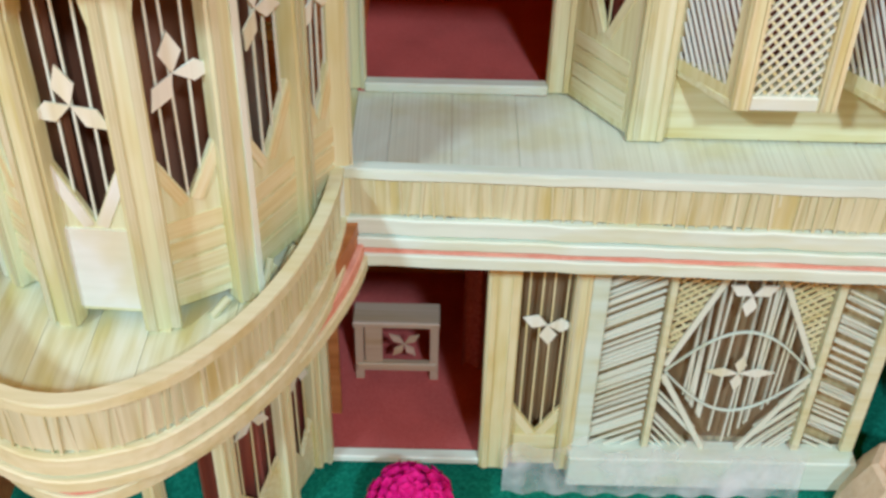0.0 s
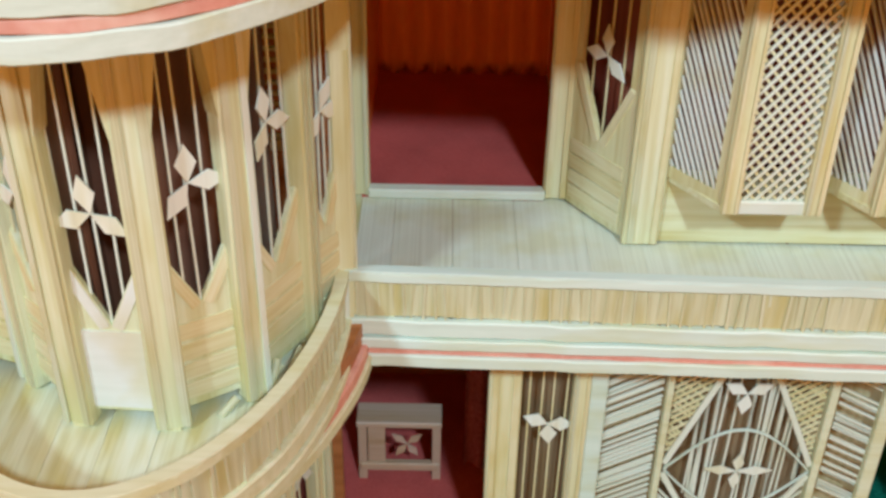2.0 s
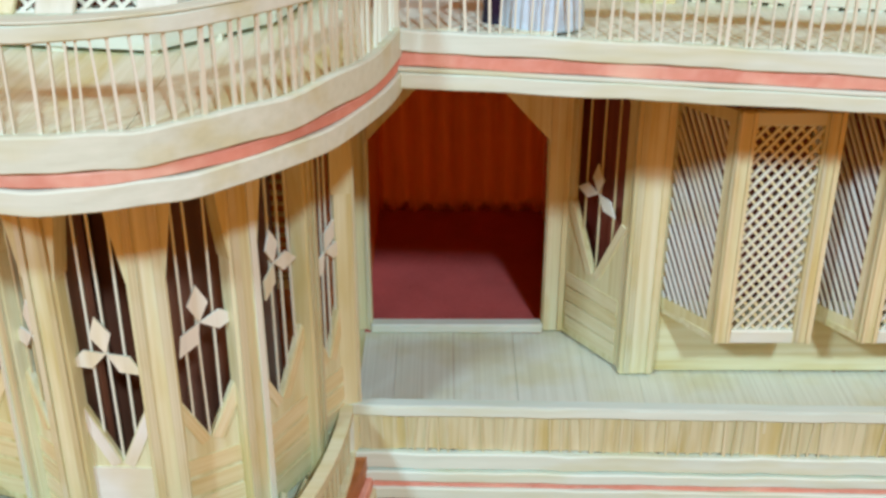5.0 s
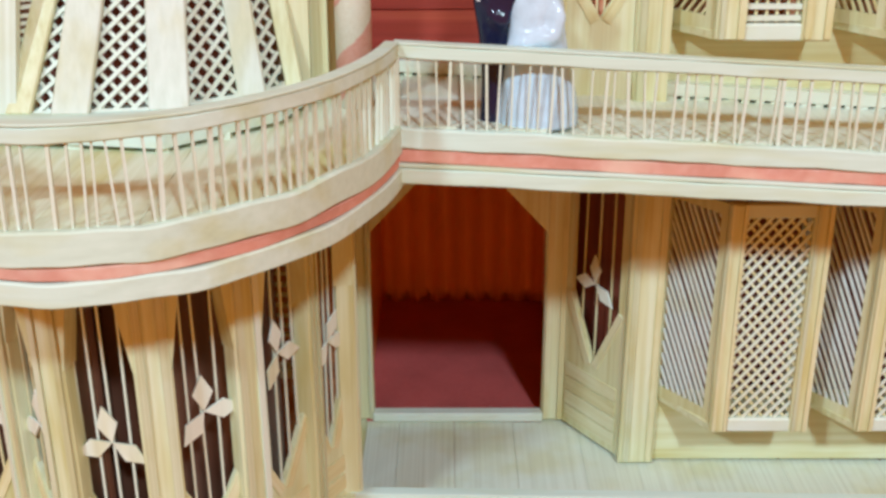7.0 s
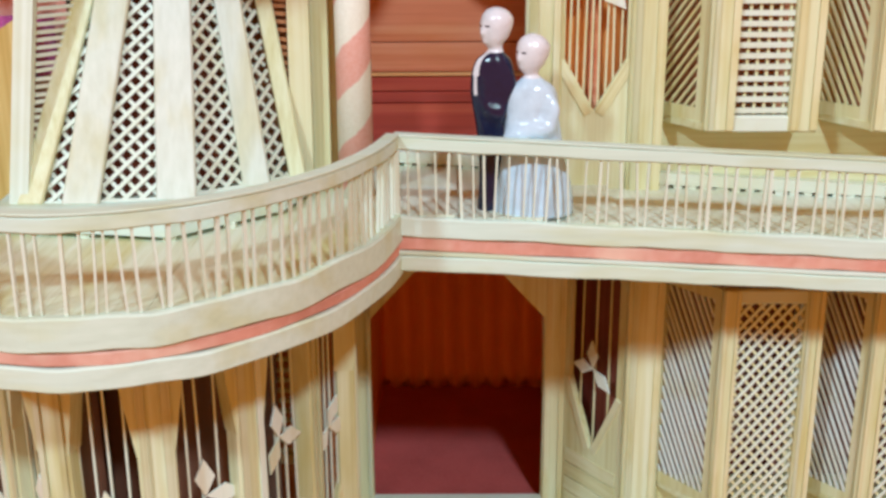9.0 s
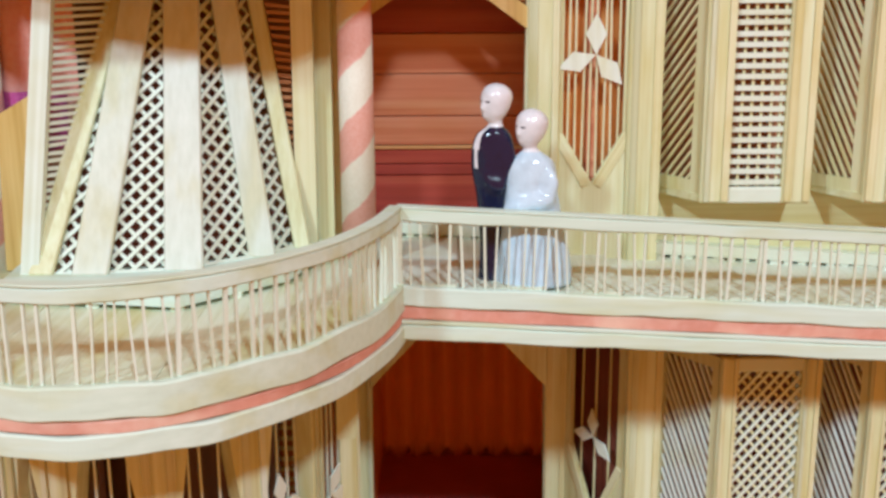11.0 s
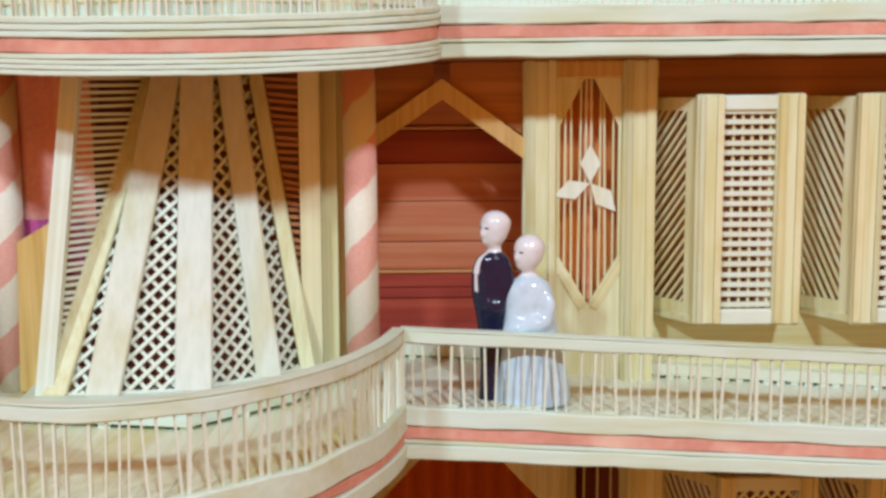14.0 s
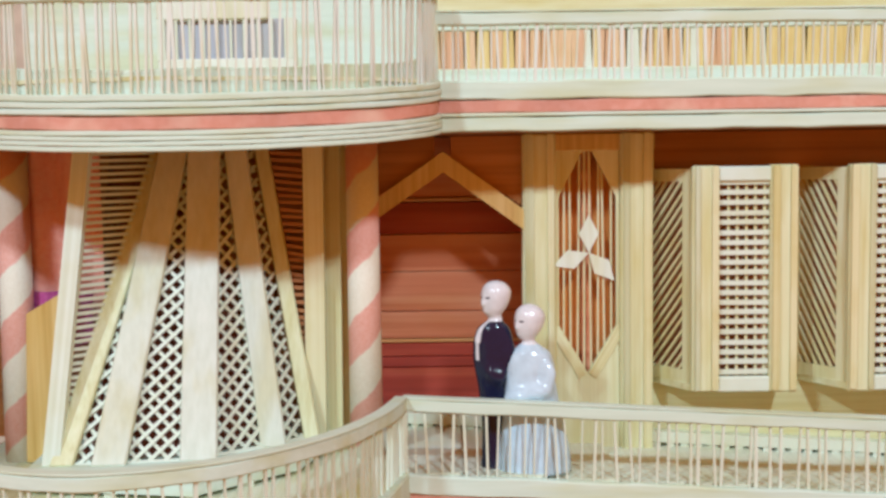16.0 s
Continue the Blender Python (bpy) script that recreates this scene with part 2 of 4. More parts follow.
def add_band(bm, path, o0, o1, z0, z1):
    """A band of oblong section along a path of (x, y, z): o is how far out from the path, z above it."""
    rings = []
    for i, p in enumerate(path):
        a, b = Vector(path[max(i - 1, 0)]), Vector(path[min(i + 1, len(path) - 1)])
        t = b - a
        t.z = 0
        t.normalize()
        out = Vector((t.y, -t.x, 0))
        rings.append([bm.verts.new(Vector(p) + out * o + Vector((0, 0, z))) for o, z in ((o0, z0), (o1, z0), (o1, z1), (o0, z1))])
    for r, s in zip(rings, rings[1:]):
        for i in range(4):
            bm.faces.new((r[i], r[(i + 1) % 4], s[(i + 1) % 4], s[i]))
    bm.faces.new(rings[0][::-1])
    bm.faces.new(rings[-1])


def band(name, parent, path, o0, o1, z0, z1, material, label=""):
    bm = bmesh.new()
    fine, phase = [], random.uniform(0, 6)
    for a, b in zip(path, path[1:]):
        k = max(1, int((Vector(b) - Vector(a)).length / 0.9))
        fine += [Vector(a).lerp(Vector(b), i / k) for i in range(k)]
    fine.append(Vector(path[-1]))
    amp = min(0.035, (z1 - z0) * 0.035)
    fine = [p + Vector((0, amp * math.sin(p.x * 2.1 + phase), amp * (math.sin(p.x * 1.3 + p.y + phase) + 0.6 * math.sin(p.x * 3.7 + phase * 2)))) for p in fine]
    add_band(bm, fine, o0, o1, z0, z1)
    bmesh.ops.recalc_face_normals(bm, faces=bm.faces)
    long_edges = [e for e in bm.edges if len(e.link_faces) == 2 and e.calc_face_angle(0) > 1.2]
    bmesh.ops.bevel(bm, geom=long_edges, offset=min(0.05, (z1 - z0) * 0.2), segments=1, affect="EDGES")
    return part(name, bm, material, parent, label)


def resample(path, step):
    out, left = [], 0.0
    for a, b in zip(path, path[1:]):
        a, b = Vector(a), Vector(b)
        k = (b - a).length
        while left < k:
            out.append((a.lerp(b, left / k), (b - a).normalized()))
            left += step
        left -= k
    return out


def bow(cx, cy, a, b, power, z, x_end, z_mid=None, steps=36):
    """The front of a rounded balcony: from beyond its far side round to x_end, as places (x, y, z)."""
    pts = []
    u_end = (x_end - cx) / a
    top = math.acos(max(-1, min(1, abs(u_end) ** (power / 2))))
    for i in range(steps + 1):
        th = math.pi - 0.02 + (top - math.pi + 0.02) * i / steps
        c, s = math.cos(th), math.sin(th)
        x = cx + a * math.copysign(abs(c) ** (2 / power), c)
        y = cy - b * abs(s) ** (2 / power)
        zz = z if z_mid is None else z + (z_mid - z) * min(1.0, abs(s)) ** 1.0
        pts.append((x, y, zz))
    return pts


def eased(path, rounds):
    """Takes the last corners out of a bent strip, its ends held."""
    pts = [Vector(p) for p in path]
    for _ in range(rounds):
        pts = [pts[0]] + [(a + b * 2 + c) / 4 for a, b, c in zip(pts, pts[1:], pts[2:])] + [pts[-1]]
    return [tuple(p) for p in pts]


def striped(name):
    """Ribbon wound round a post: salmon and white, in a rising spiral."""
    m, nt, b = nodes_of(name, 0.7)
    tc = nt.nodes.new("ShaderNodeTexCoord")
    sep = nt.nodes.new("ShaderNodeSeparateXYZ")
    nt.links.new(tc.outputs["Object"], sep.inputs[0])

    def calc(op, a, c):
        k = nt.nodes.new("ShaderNodeMath")
        k.operation = op
        for i, v in ((0, a), (1, c)):
            if isinstance(v, float):
                k.inputs[i].default_value = v
            else:
                nt.links.new(v, k.inputs[i])
        return k.outputs[0]

    turn = calc("DIVIDE", calc("ARCTAN2", sep.outputs["Y"], sep.outputs["X"]), 2 * math.pi)
    rise = calc("MULTIPLY", sep.outputs["Z"], 100 / 3.3)
    wob = calc("MULTIPLY", noise_tex(nt, tc.outputs["Object"], 160.0, 2.0), 0.10)
    k = calc("FRACT", calc("ADD", calc("SUBTRACT", rise, turn), wob), 0.0)
    fine = noise_tex(nt, tc.outputs["Object"], 900.0, 3.0)
    white = ramp(nt, fine, [(0.3, (0.76, 0.74, 0.62)), (0.7, (0.82, 0.81, 0.70))])
    pink = ramp(nt, fine, [(0.3, (0.74, 0.36, 0.29)), (0.7, (0.79, 0.45, 0.38))])
    sel = ramp(nt, k, [(0.50, (0, 0, 0)), (0.53, (1, 1, 1)), (0.97, (1, 1, 1)), (1.0, (0, 0, 0))])
    nt.links.new(mix(nt, sel, white, pink), b.inputs["Base Color"])
    bump(nt, b, fine, 0.3, 0.0005)
    return m


STRIPED = striped("spiral_ribbon")
DRY = wood("dry_straw", (0.46, 0.475, 0.29), (0.565, 0.59, 0.40), (0.645, 0.68, 0.50), axis="z", stains=0.9)
DRY_STICK = wood("dry_straw_stick", (0.48, 0.495, 0.31), (0.58, 0.605, 0.42), (0.67, 0.705, 0.53), piece=True, per_piece=0.6)
RUST = wood("rust_stick", (0.34, 0.12, 0.05), (0.46, 0.19, 0.08), (0.56, 0.28, 0.13), piece=True, per_piece=0.4)
WHITE = wood("white_board", (0.67, 0.72, 0.66), (0.72, 0.77, 0.72), (0.76, 0.81, 0.77), piece=True, per_piece=0.1)

WINE = wood("wine_red_plank", (0.30, 0.035, 0.025), (0.44, 0.06, 0.04), (0.56, 0.12, 0.07), axis="x", grain=220)
COPPER = wood("copper_edge", (0.70, 0.34, 0.14), (0.80, 0.44, 0.20), (0.86, 0.54, 0.30), axis="x", grain=220)

# ---- levels and outlines of the plan ----
F0, F1, F2, F3 = -45.0, -28.4, -11.5, 2.3  # tops of the floors
U1, U2, U3 = -30.55, -13.35, 0.5  # undersides of the slabs above the storeys
EDGE1 = [(-1.85, -0.6, F1), (26.0, -0.95, F1 - 0.25)]
FOOT1 = [(-1.2, -0.6, F1), (26.0, -0.95, F1 - 0.25)]
EDGE2 = [(0.2, -1.8, F2), (26.0, -1.2, F2 - 1.6)]
EDGE3 = [(1.45, 0.4, F3), (27.0, 1.4, F3 + 0.05)]
BOW1 = bow(-8.8, -0.5, 6.95, 11.75, 1.95, F1, -1.85) + [(-1.85, -0.6, F1)]
SKIRT1 = bow(-8.8, -0.5, 7.62, 11.75, 1.55, F1, -1.22) + [(-1.2, -0.6, F1)]  # the lower trim stands out further
SHELF1 = BOW1[:-1] + [(-1.75, -0.6, F1)]
BOW2 = eased([p for p in bow(-8.1, -1.0, 8.3, 10.2, 1.89, F2, 0.2, steps=72) if p[0] < -8 or p[1] < -1.95] + [(0.2, -1.8, F2)], 14)
BOW3 = bow(-7.2, -0.3, 8.65, 4.6, 2.0, F3, 1.45, F3 - 0.62) + [(1.45, 0.4, F3)]
BOWS, EDGES = {1: BOW1, 2: BOW2, 3: BOW3}, {1: EDGE1, 2: EDGE2, 3: EDGE3}
BACK = 27.0


def front_y(level, x):
    path = BOWS[level] if x < EDGES[level][0][0] else EDGES[level]
    for a, b in zip(path, path[1:]):
        if min(a[0], b[0]) <= x <= max(a[0], b[0]) and a[0] != b[0]:
            return a[1] + (b[1] - a[1]) * (x - a[0]) / (b[0] - a[0])
    return path[0][1]


def sag(level, x):
    """How far the hand-made floor droops at x."""
    (x0, _, z0), (x1, _, z1) = EDGES[level]
    return (z1 - z0) * max(0.0, x - x0) / (x1 - x0)


# ---- table, room ----
bm = bmesh.new()
add_box(bm, -50, 60, -22, 50, F0 - 3.0, F0 - 0.5)
add_box(bm, -47, 57, -19, 47, -120, F0 - 3.0)
setting("tabletop", bm, GREEN, "exhibition table covered with deep green cloth", "table")
bm = bmesh.new()
add_box(bm, -150, 160, 54, 60, -120, 120)
setting("wall_north", bm, WALLPAINT, "plain plaster wall behind the model house", "wall")
bm = bmesh.new()
add_box(bm, -150, 160, -160, 60, -128, -120)
setting("floor", bm, WALLPAINT, "plain floor of the exhibition room", "floor")


# ---- slabs with their trim ----
def slab(level, top, under):
    bow_, edge = BOWS[level], EDGES[level]
    names = {1: "lower", 2: "middle", 3: "upper"}
    ob = thing("balcony_slab", (8, 8, under), f"{names[level]} balcony floor of pale split bamboo with a salmon red stripe on its edge", "balcony", "balcony floors")
    bm = bmesh.new()
    ring = [(x, y + (0.15, 0.4, 0.15, 0.6)[level]) for x, y, z in (SKIRT1 if level == 1 else bow_)] + [(edge[1][0], edge[1][1] + 0.15), (edge[1][0], BACK), (bow_[0][0], BACK)]
    low = [bm.verts.new((x, y, under + 0.02 + sag(level, x))) for x, y in ring]
    high = [bm.verts.new((x, y, top - 0.16 + sag(level, x))) for x, y in ring]
    bm.faces.new(low[::-1])
    bm.faces.new(high)
    for i in range(len(ring)):
        bm.faces.new((low[i], low[(i + 1) % len(ring)], high[(i + 1) % len(ring)], high[i]))
    part("core", bm, BROWN, ob, "red-brown wooden core seen from below")
    h = top - under
    for path in (bow_, edge):
        if level == 1:
            trim = CREAM_BAND if path is BOW1 else BAND
            band("upper_trim", ob, path, -0.1, 0.22, -0.33 * h, 0.02, trim, "pale bamboo strip")
            band("second_trim", ob, SHELF1 if path is BOW1 else path, -0.1 if path is BOW1 else -0.1, 0.36 if path is BOW1 else 0.34, -0.58 * h, -0.36 * h, trim, "pale bamboo strip")
            path, k = (SKIRT1, -0.85) if path is BOW1 else (FOOT1, -0.1)
            band("red_stripe", ob, path, k, 0.16, -0.76 * h, -0.5 * h, RED, "salmon red ribbon")
            band("lower_trim", ob, path, k, 0.3, -1.0 * h, -0.74 * h, trim, "pale bamboo strip")
        else:
            cuts = (0.02, -0.12, -0.24, -0.36) if path is BOW3 else ((0.02, -0.5) if path is BOW2 else (0.02, -0.36))
            r0, r1 = (0.5, 0.71) if path is BOW2 else (0.36, 0.62)
            for a, b in zip(cuts, cuts[1:]):
                band("upper_trim", ob, path, -0.1, random.uniform(0.2, 0.26), b * h + 0.02, a * h, BAND, "pale bamboo strip")
            band("red_stripe", ob, path, -0.1, 0.14, -r1 * h, -r0 * h, RED, "salmon red ribbon")
            cuts = (-0.62, -0.72, -0.81, -0.9, -1.0) if path is BOW3 else ((-0.71, -1.08) if path is BOW2 else (-0.62, -0.7, -1.0))
            for a, b in zip(cuts, cuts[1:]):
                band("lower_trim", ob, path, -0.1, random.uniform(0.2, 0.27), b * h + 0.02, a * h, BAND, "pale bamboo strip")
    return ob


def deck(ob, level, top, back):
    """Boards laid from front to back over a slab; those of the rounded part are sawn to its outline."""
    x, edge = BOWS[level][0][0] + 0.3, EDGES[level][0][0]
    while x < 24.5:
        w = random.uniform(1.3, 3.0)
        z = top - 0.145 + random.uniform(-0.01, 0.01)
        if x < edge:
            w = min(w, edge - x) if edge - x - w > 0.5 else edge - x + 0.001
            front = [(x + 0.008 + (w - 0.016) * i / 8, front_y(level, x + 0.01 + (w - 0.02) * i / 8) + 0.1) for i in range(9)]
            if back(x) > max(p[1] for p in front) + 0.3:
                bm = bmesh.new()
                add_prism(bm, front + [(x + w - 0.008, back(x)), (x + 0.008, back(x))], (Vector((0, 0, z)), Vector((1, 0, 0)), Vector((0, 1, 0)), Vector((0, 0, 1))), 0.13)
                part("plank", bm, BOARD, ob)
        else:
            y0 = front_y(level, x + w / 2) + 0.1
            z += 0.065 + sag(level, x)
            stick("plank", ob, (x + w / 2, y0, z), (x + w / 2, back(x), z), w - 0.015, 0.13, PLANK, (0, 0, 1))
        x += w


SLAB1, SLAB2, SLAB3 = slab(1, F1, U1), slab(2, F2, U2), slab(3, F3, U3)
deck(SLAB1, 1, F1, lambda x: 9.0 if x < 9.4 else 5.4)
deck(SLAB2, 2, F2, lambda x: 6.5 if x < 5 else 5.6)
deck(SLAB3, 3, F3, lambda x: 7.0)
band("kerb", SLAB3, BOW3, -0.3, -0.13, -0.15, 0.85, BAND, "pale strip behind the foot of the sticks")


# ---- balustrades ----
def balustrade(level, path, height, step, label, rail=0.5, infill=False):
    ob = thing("balustrade", path[len(path) // 2], label, "balustrade", "balcony balustrades")
    trim = CREAM_BAND if path is BOW1 else BAND
    band("top_rail", ob, path, -0.28, 0.16, height - rail, height, trim, "pale handrail")
    band("rail_cap", ob, path, -0.29, 0.19, height, height + 0.07, trim, "thin pale strip on the handrail")
    if infill:
        band("infill", ob, path, -0.25, -0.02, 0.05, height - rail, DRY, "ochre straw strip behind the sticks")
    for p, t in resample(path, step):
        n = Vector((t.y, -t.x, 0))
        k = p + t * random.uniform(-0.3, 0.3) * step
        lean = t * random.uniform(-0.13, 0.13)
        w = random.choice((0.05, 0.06, 0.07, 0.08, 0.09, 0.12))
        stick("baluster", ob, k + n * random.uniform(-0.1, 0.02) + Vector((0, 0, 0.0)), k + lean + Vector((0, 0, height - 0.2)), w, 0.11, random.choice((DRY_STICK,) if infill else (WHITE,) if level == 3 else (PALE,)), n)
    post = path[-1]
    stick("corner_post", ob, (post[0], post[1], post[2]), (post[0], post[1], post[2] + height), 0.3, 0.3, PALE)
    return ob


balustrade(1, BOW1, 2.15, 0.42, "rounded balustrade of thin bamboo sticks under a pale handrail", 0.45, True)
balustrade(1, EDGE1, 2.15, 0.42, "straight balustrade of thin bamboo sticks under a pale handrail", 0.45, True)
balustrade(2, BOW2, 2.72, 0.40, "rounded balustrade of thin bamboo sticks with gaps under a pale handrail", 0.45)
balustrade(2, EDGE2, 2.72, 0.42, "straight balustrade of thin bamboo sticks with gaps under a pale handrail", 0.45)
balustrade(3, BOW3, 3.4, 0.26, "rounded balustrade of closely set bamboo sticks on the top floor", 0.45)
balustrade(3, EDGE3, 2.5, 0.30, "straight balustrade of thin bamboo sticks on the top floor", 0.45)


# ---- panels ----
def petal(parent, at, u, v, n, angle, length, width, material=PETAL, label="white diamond-shaped veneer petal"):
    """A diamond-shaped leaf of white veneer."""
    d = u * math.cos(radians(angle)) + v * math.sin(radians(angle))
    c = n.cross(d)
    bm = bmesh.new()
    pts = [at, at + d * length * 0.5 + c * width * 0.5, at + d * length, at + d * length * 0.5 - c * width * 0.5]
    a = [bm.verts.new(p) for p in pts]
    b = [bm.verts.new(p + n * 0.07) for p in pts]
    bm.faces.new(a)
    bm.faces.new(b[::-1])
    for i in range(4):
        bm.faces.new((a[i], b[i], b[(i + 1) % 4], a[(i + 1) % 4]))
    return part("petal", bm, material, parent, label)


def pointed_panel(parent, p, q, z0, z1, low, tip, top_tip, high, side, sticks, flower, tones=(VENEER_X, VENEER_Z), petals=(90, 205, 325), board=True, strips=False, back=None, white=False):
    """A panel with an opening pointed below and above, filled with thin upright sticks and a three-leaved flower."""
    fr = panel_frame((p[0], p[1], z0), (q[0], q[1], z0))
    o, u, v, n = fr
    w, h = (Vector((q[0], q[1], z0)) - o).length, z1 - z0
    mid = w / 2
    bm = bmesh.new()
    lo = [(0, 0), (mid, 0), (mid, tip), (side, low), (0, low)]
    for half in (lo, [(w - s, k) for s, k in lo][::-1]):
        add_prism(bm, half, fr, 0.22)
    pan = part("panel", bm, tones[0], parent, "straw veneer panel with a pointed opening")
    bm = bmesh.new()
    up = [(0, low), (side, low), (side, high), (mid, top_tip), (mid, h), (0, h)]
    for half in (up, [(w - s, k) for s, k in up][::-1]):
        add_prism(bm, half, fr, 0.22)
    part("surround", bm, tones[1], parent, "upright straw veneer strips round the opening")
    for sgn in (0, 1) if strips else ():
        a, b = (side, low), (mid, tip)
        if sgn:
            a, b = (w - side, low), (w - mid, tip)
        pa, pb = o + u * a[0] + v * a[1] - n * 0.03, o + u * b[0] + v * b[1] - n * 0.03
        k = (pb - pa).normalized()
        c = n.cross(k)
        c = c if c.z < 0 else -c
        stick("bevel_strip", parent, pa + c * 0.22, pb + c * 0.22, 0.36, 0.06, WHITE if white else STRAW, n)
    if back:
        # added sheet that closes the view; dark tones stand for the unlit interior
        bm = bmesh.new()
        add_prism(bm, [(-0.5, 0.1), (w + 0.5, 0.1), (w + 0.5, h - 0.1), (-0.5, h - 0.1)], (o + n * back[0], u, v, n), 0.2)
        part("backing", bm, back[1], parent, "wood sheet added behind the sticks to close off the view")
    if board and white:
        stick("white_board", parent, o + u * 0.4 + v * 1.75 - n * 0.05, o + u * (w - 0.3) + v * 1.75 - n * 0.05, tip - 0.4, 0.1, WHITE, n)
    elif board:
        for i in range(4):
            k = 0.35 + i * (tip - 0.8) / 4
            stick("board", parent, o + u * 0.25 + v * (k + 0.3) - n * 0.04, o + u * (w - 0.25) + v * (k + 0.3) - n * 0.04, 0.62, 0.05, STRAW, n)
    for i in range(sticks):
        s = side + (w - 2 * side) * (i + 0.7) / (sticks + 0.4)
        lean = random.uniform(-0.12, 0.12)
        e = abs(s - mid) / max(mid - side, 0.1)
        stick("thin_stick", parent, o + u * s + v * (tip + (low - tip) * e - 0.2) + n * 0.12, o + u * (s + lean) + v * (top_tip + (high - top_tip) * e + 0.2) + n * 0.12, 0.072, 0.07, STRAW if back else PALE, n)
    c = o + u * (mid + flower[0]) + v * flower[1] - n * 0.06
    for a in petals:
        petal(parent, c, u, v, n, a, flower[2], flower[2] * (flower[3] if len(flower) > 3 else 0.52))
    return pan


def warp(bm, amount):
    """Bends a part a little, as hand-cut strips are."""
    for v in bm.verts:
        v.co += noise.noise_vector(Vector((v.co.x * 0.35, v.co.y * 0.35, v.co.z * 0.22))) * amount


def column(parent, x, y, z0, z1, w, d, turn=0.0, cap=None, mat=VENEER_Z, strips=(STRAW, STRAW, DRY_STICK)):
    """A square post made of upright veneer with two raised fillets, and a flared head if asked."""
    c, s = math.cos(radians(turn)), math.sin(radians(turn))
    u, n = Vector((c, s, 0)), Vector((-s, c, 0))
    o = Vector((x, y, z0))
    bm = bmesh.new()
    add_prism(bm, [(-w / 2, 0), (w / 2, 0), (w / 2, z1 - z0), (-w / 2, z1 - z0)], (o - n * d / 2, u, Vector((0, 0, 1)), n), d)
    bmesh.ops.subdivide_edges(bm, edges=[e for e in bm.edges if e.calc_length() > (z1 - z0) * 0.8], cuts=9)
    bmesh.ops.recalc_face_normals(bm, faces=bm.faces)
    bmesh.ops.bevel(bm, geom=[e for e in bm.edges if len(e.link_faces) == 2 and e.calc_face_angle(0) > 0.5], offset=0.07, segments=1, affect="EDGES")
    warp(bm, 0.045)
    col = part("column", bm, mat, parent, "square straw veneer column")
    for k in (-0.30, 0.34):
        stick("fillet", col, o + u * w * k - n * (d / 2 + 0.05) + Vector((0, 0, 0.1)), o + u * w * k - n * (d / 2 + 0.05) + Vector((0, 0, z1 - z0)), w * random.uniform(0.16, 0.26), 0.08, random.choice(strips), n)
    if cap:
        bm = bmesh.new()
        add_prism(bm, [(-w / 2, -cap), (w / 2, -cap), (w * 1.05, 0), (-w * 1.05, 0)], (Vector((x, y, z1)) - n * (d / 2 - 0.03), u, Vector((0, 0, 1)), n), d)
        part("capital", bm, mat, parent, "flared straw veneer head of a column")
    return col


# ---- round room on the first floor ----
TC, TR = Vector((-8.5, -0.2)), 6.5
ANG = [-161, -132.5, -104, -75.5, -47, -18.5, 10]
tower = thing("tower_room", (TC.x, TC.y, F1), "many-sided tower room of straw veneer with pointed stick-filled windows and white petals", "tower")
POSTS = [(TC.x + TR * math.cos(radians(a)), TC.y + TR * math.sin(radians(a))) for a in ANG]
POSTS[:] = [(-15.3, -3.6), (-12.25, -4.6), (-10.1, -6.6), (-7.05, -6.75), (-4.6, -5.2), (-3.0, -2.3), (-1.85, -0.4)]
WIDTHS = [1.1, 1.1, 1.1, 1.15, 1.0, 0.6, 0.7]
for (x, y), a, w in zip(POSTS, ANG, WIDTHS):
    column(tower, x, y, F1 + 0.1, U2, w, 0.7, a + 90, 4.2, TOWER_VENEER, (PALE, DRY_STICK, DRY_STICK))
    stick("foot", tower, (x, y, F1 - 0.05), (x, y, F1 + 0.42), 0.55, 0.55, STRAW)
for i, ((p, q), fl) in enumerate(zip(zip(POSTS, POSTS[1:]), ((0, 7.6, 1.3),) * 3 + ((0, 8.3, 1.3),) + ((0, 9.2, 1.25), (0, 8.4, 1.2)))):
    pointed_panel(tower, p, q, F1 + 0.55, U2, 6.5, 3.5 if i == 2 else 4.0, 14.3, 11.6, (0.3, 0.3, 0.16, 0.16, 0.18, 0.2)[i], 5, fl, (TOWER_VENEER, TOWER_VENEER), ((90, 205, 325), (90, 205, 325), (100, 200, 325), (90, 235, 355), (95, 245, 345), (60, 235, 345))[i], strips=True, white=i == 2, back=(1.0, SHADE_LINING) if i < 2 else None)
bm = bmesh.new()
ring = [(TC.x + 4.4 * math.cos(radians(a)), TC.y + 5.0 * math.sin(radians(a))) for a in range(-180, 180, 20)]
low, high = [bm.verts.new((x, y, F1 - 0.02)) for x, y in ring], [bm.verts.new((x, y, F1 + 0.12)) for x, y in ring]
bm.faces.new(high)
bm.faces.new(low[::-1])
for i in range(len(ring)):
    bm.faces.new((low[i], low[(i + 1) % len(ring)], high[(i + 1) % len(ring)], high[i]))
part("carpet", bm, CARPET, tower, "dark red carpet inside the tower room")
# added dark sheet that makes the room behind the windows look unlit
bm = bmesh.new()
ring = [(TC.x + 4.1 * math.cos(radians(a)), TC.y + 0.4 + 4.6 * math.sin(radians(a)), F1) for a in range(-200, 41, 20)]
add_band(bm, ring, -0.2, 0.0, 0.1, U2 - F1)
part("lining", bm, SHADE_LINING, tower, "dark sheet added inside the tower room for its unlit depth")

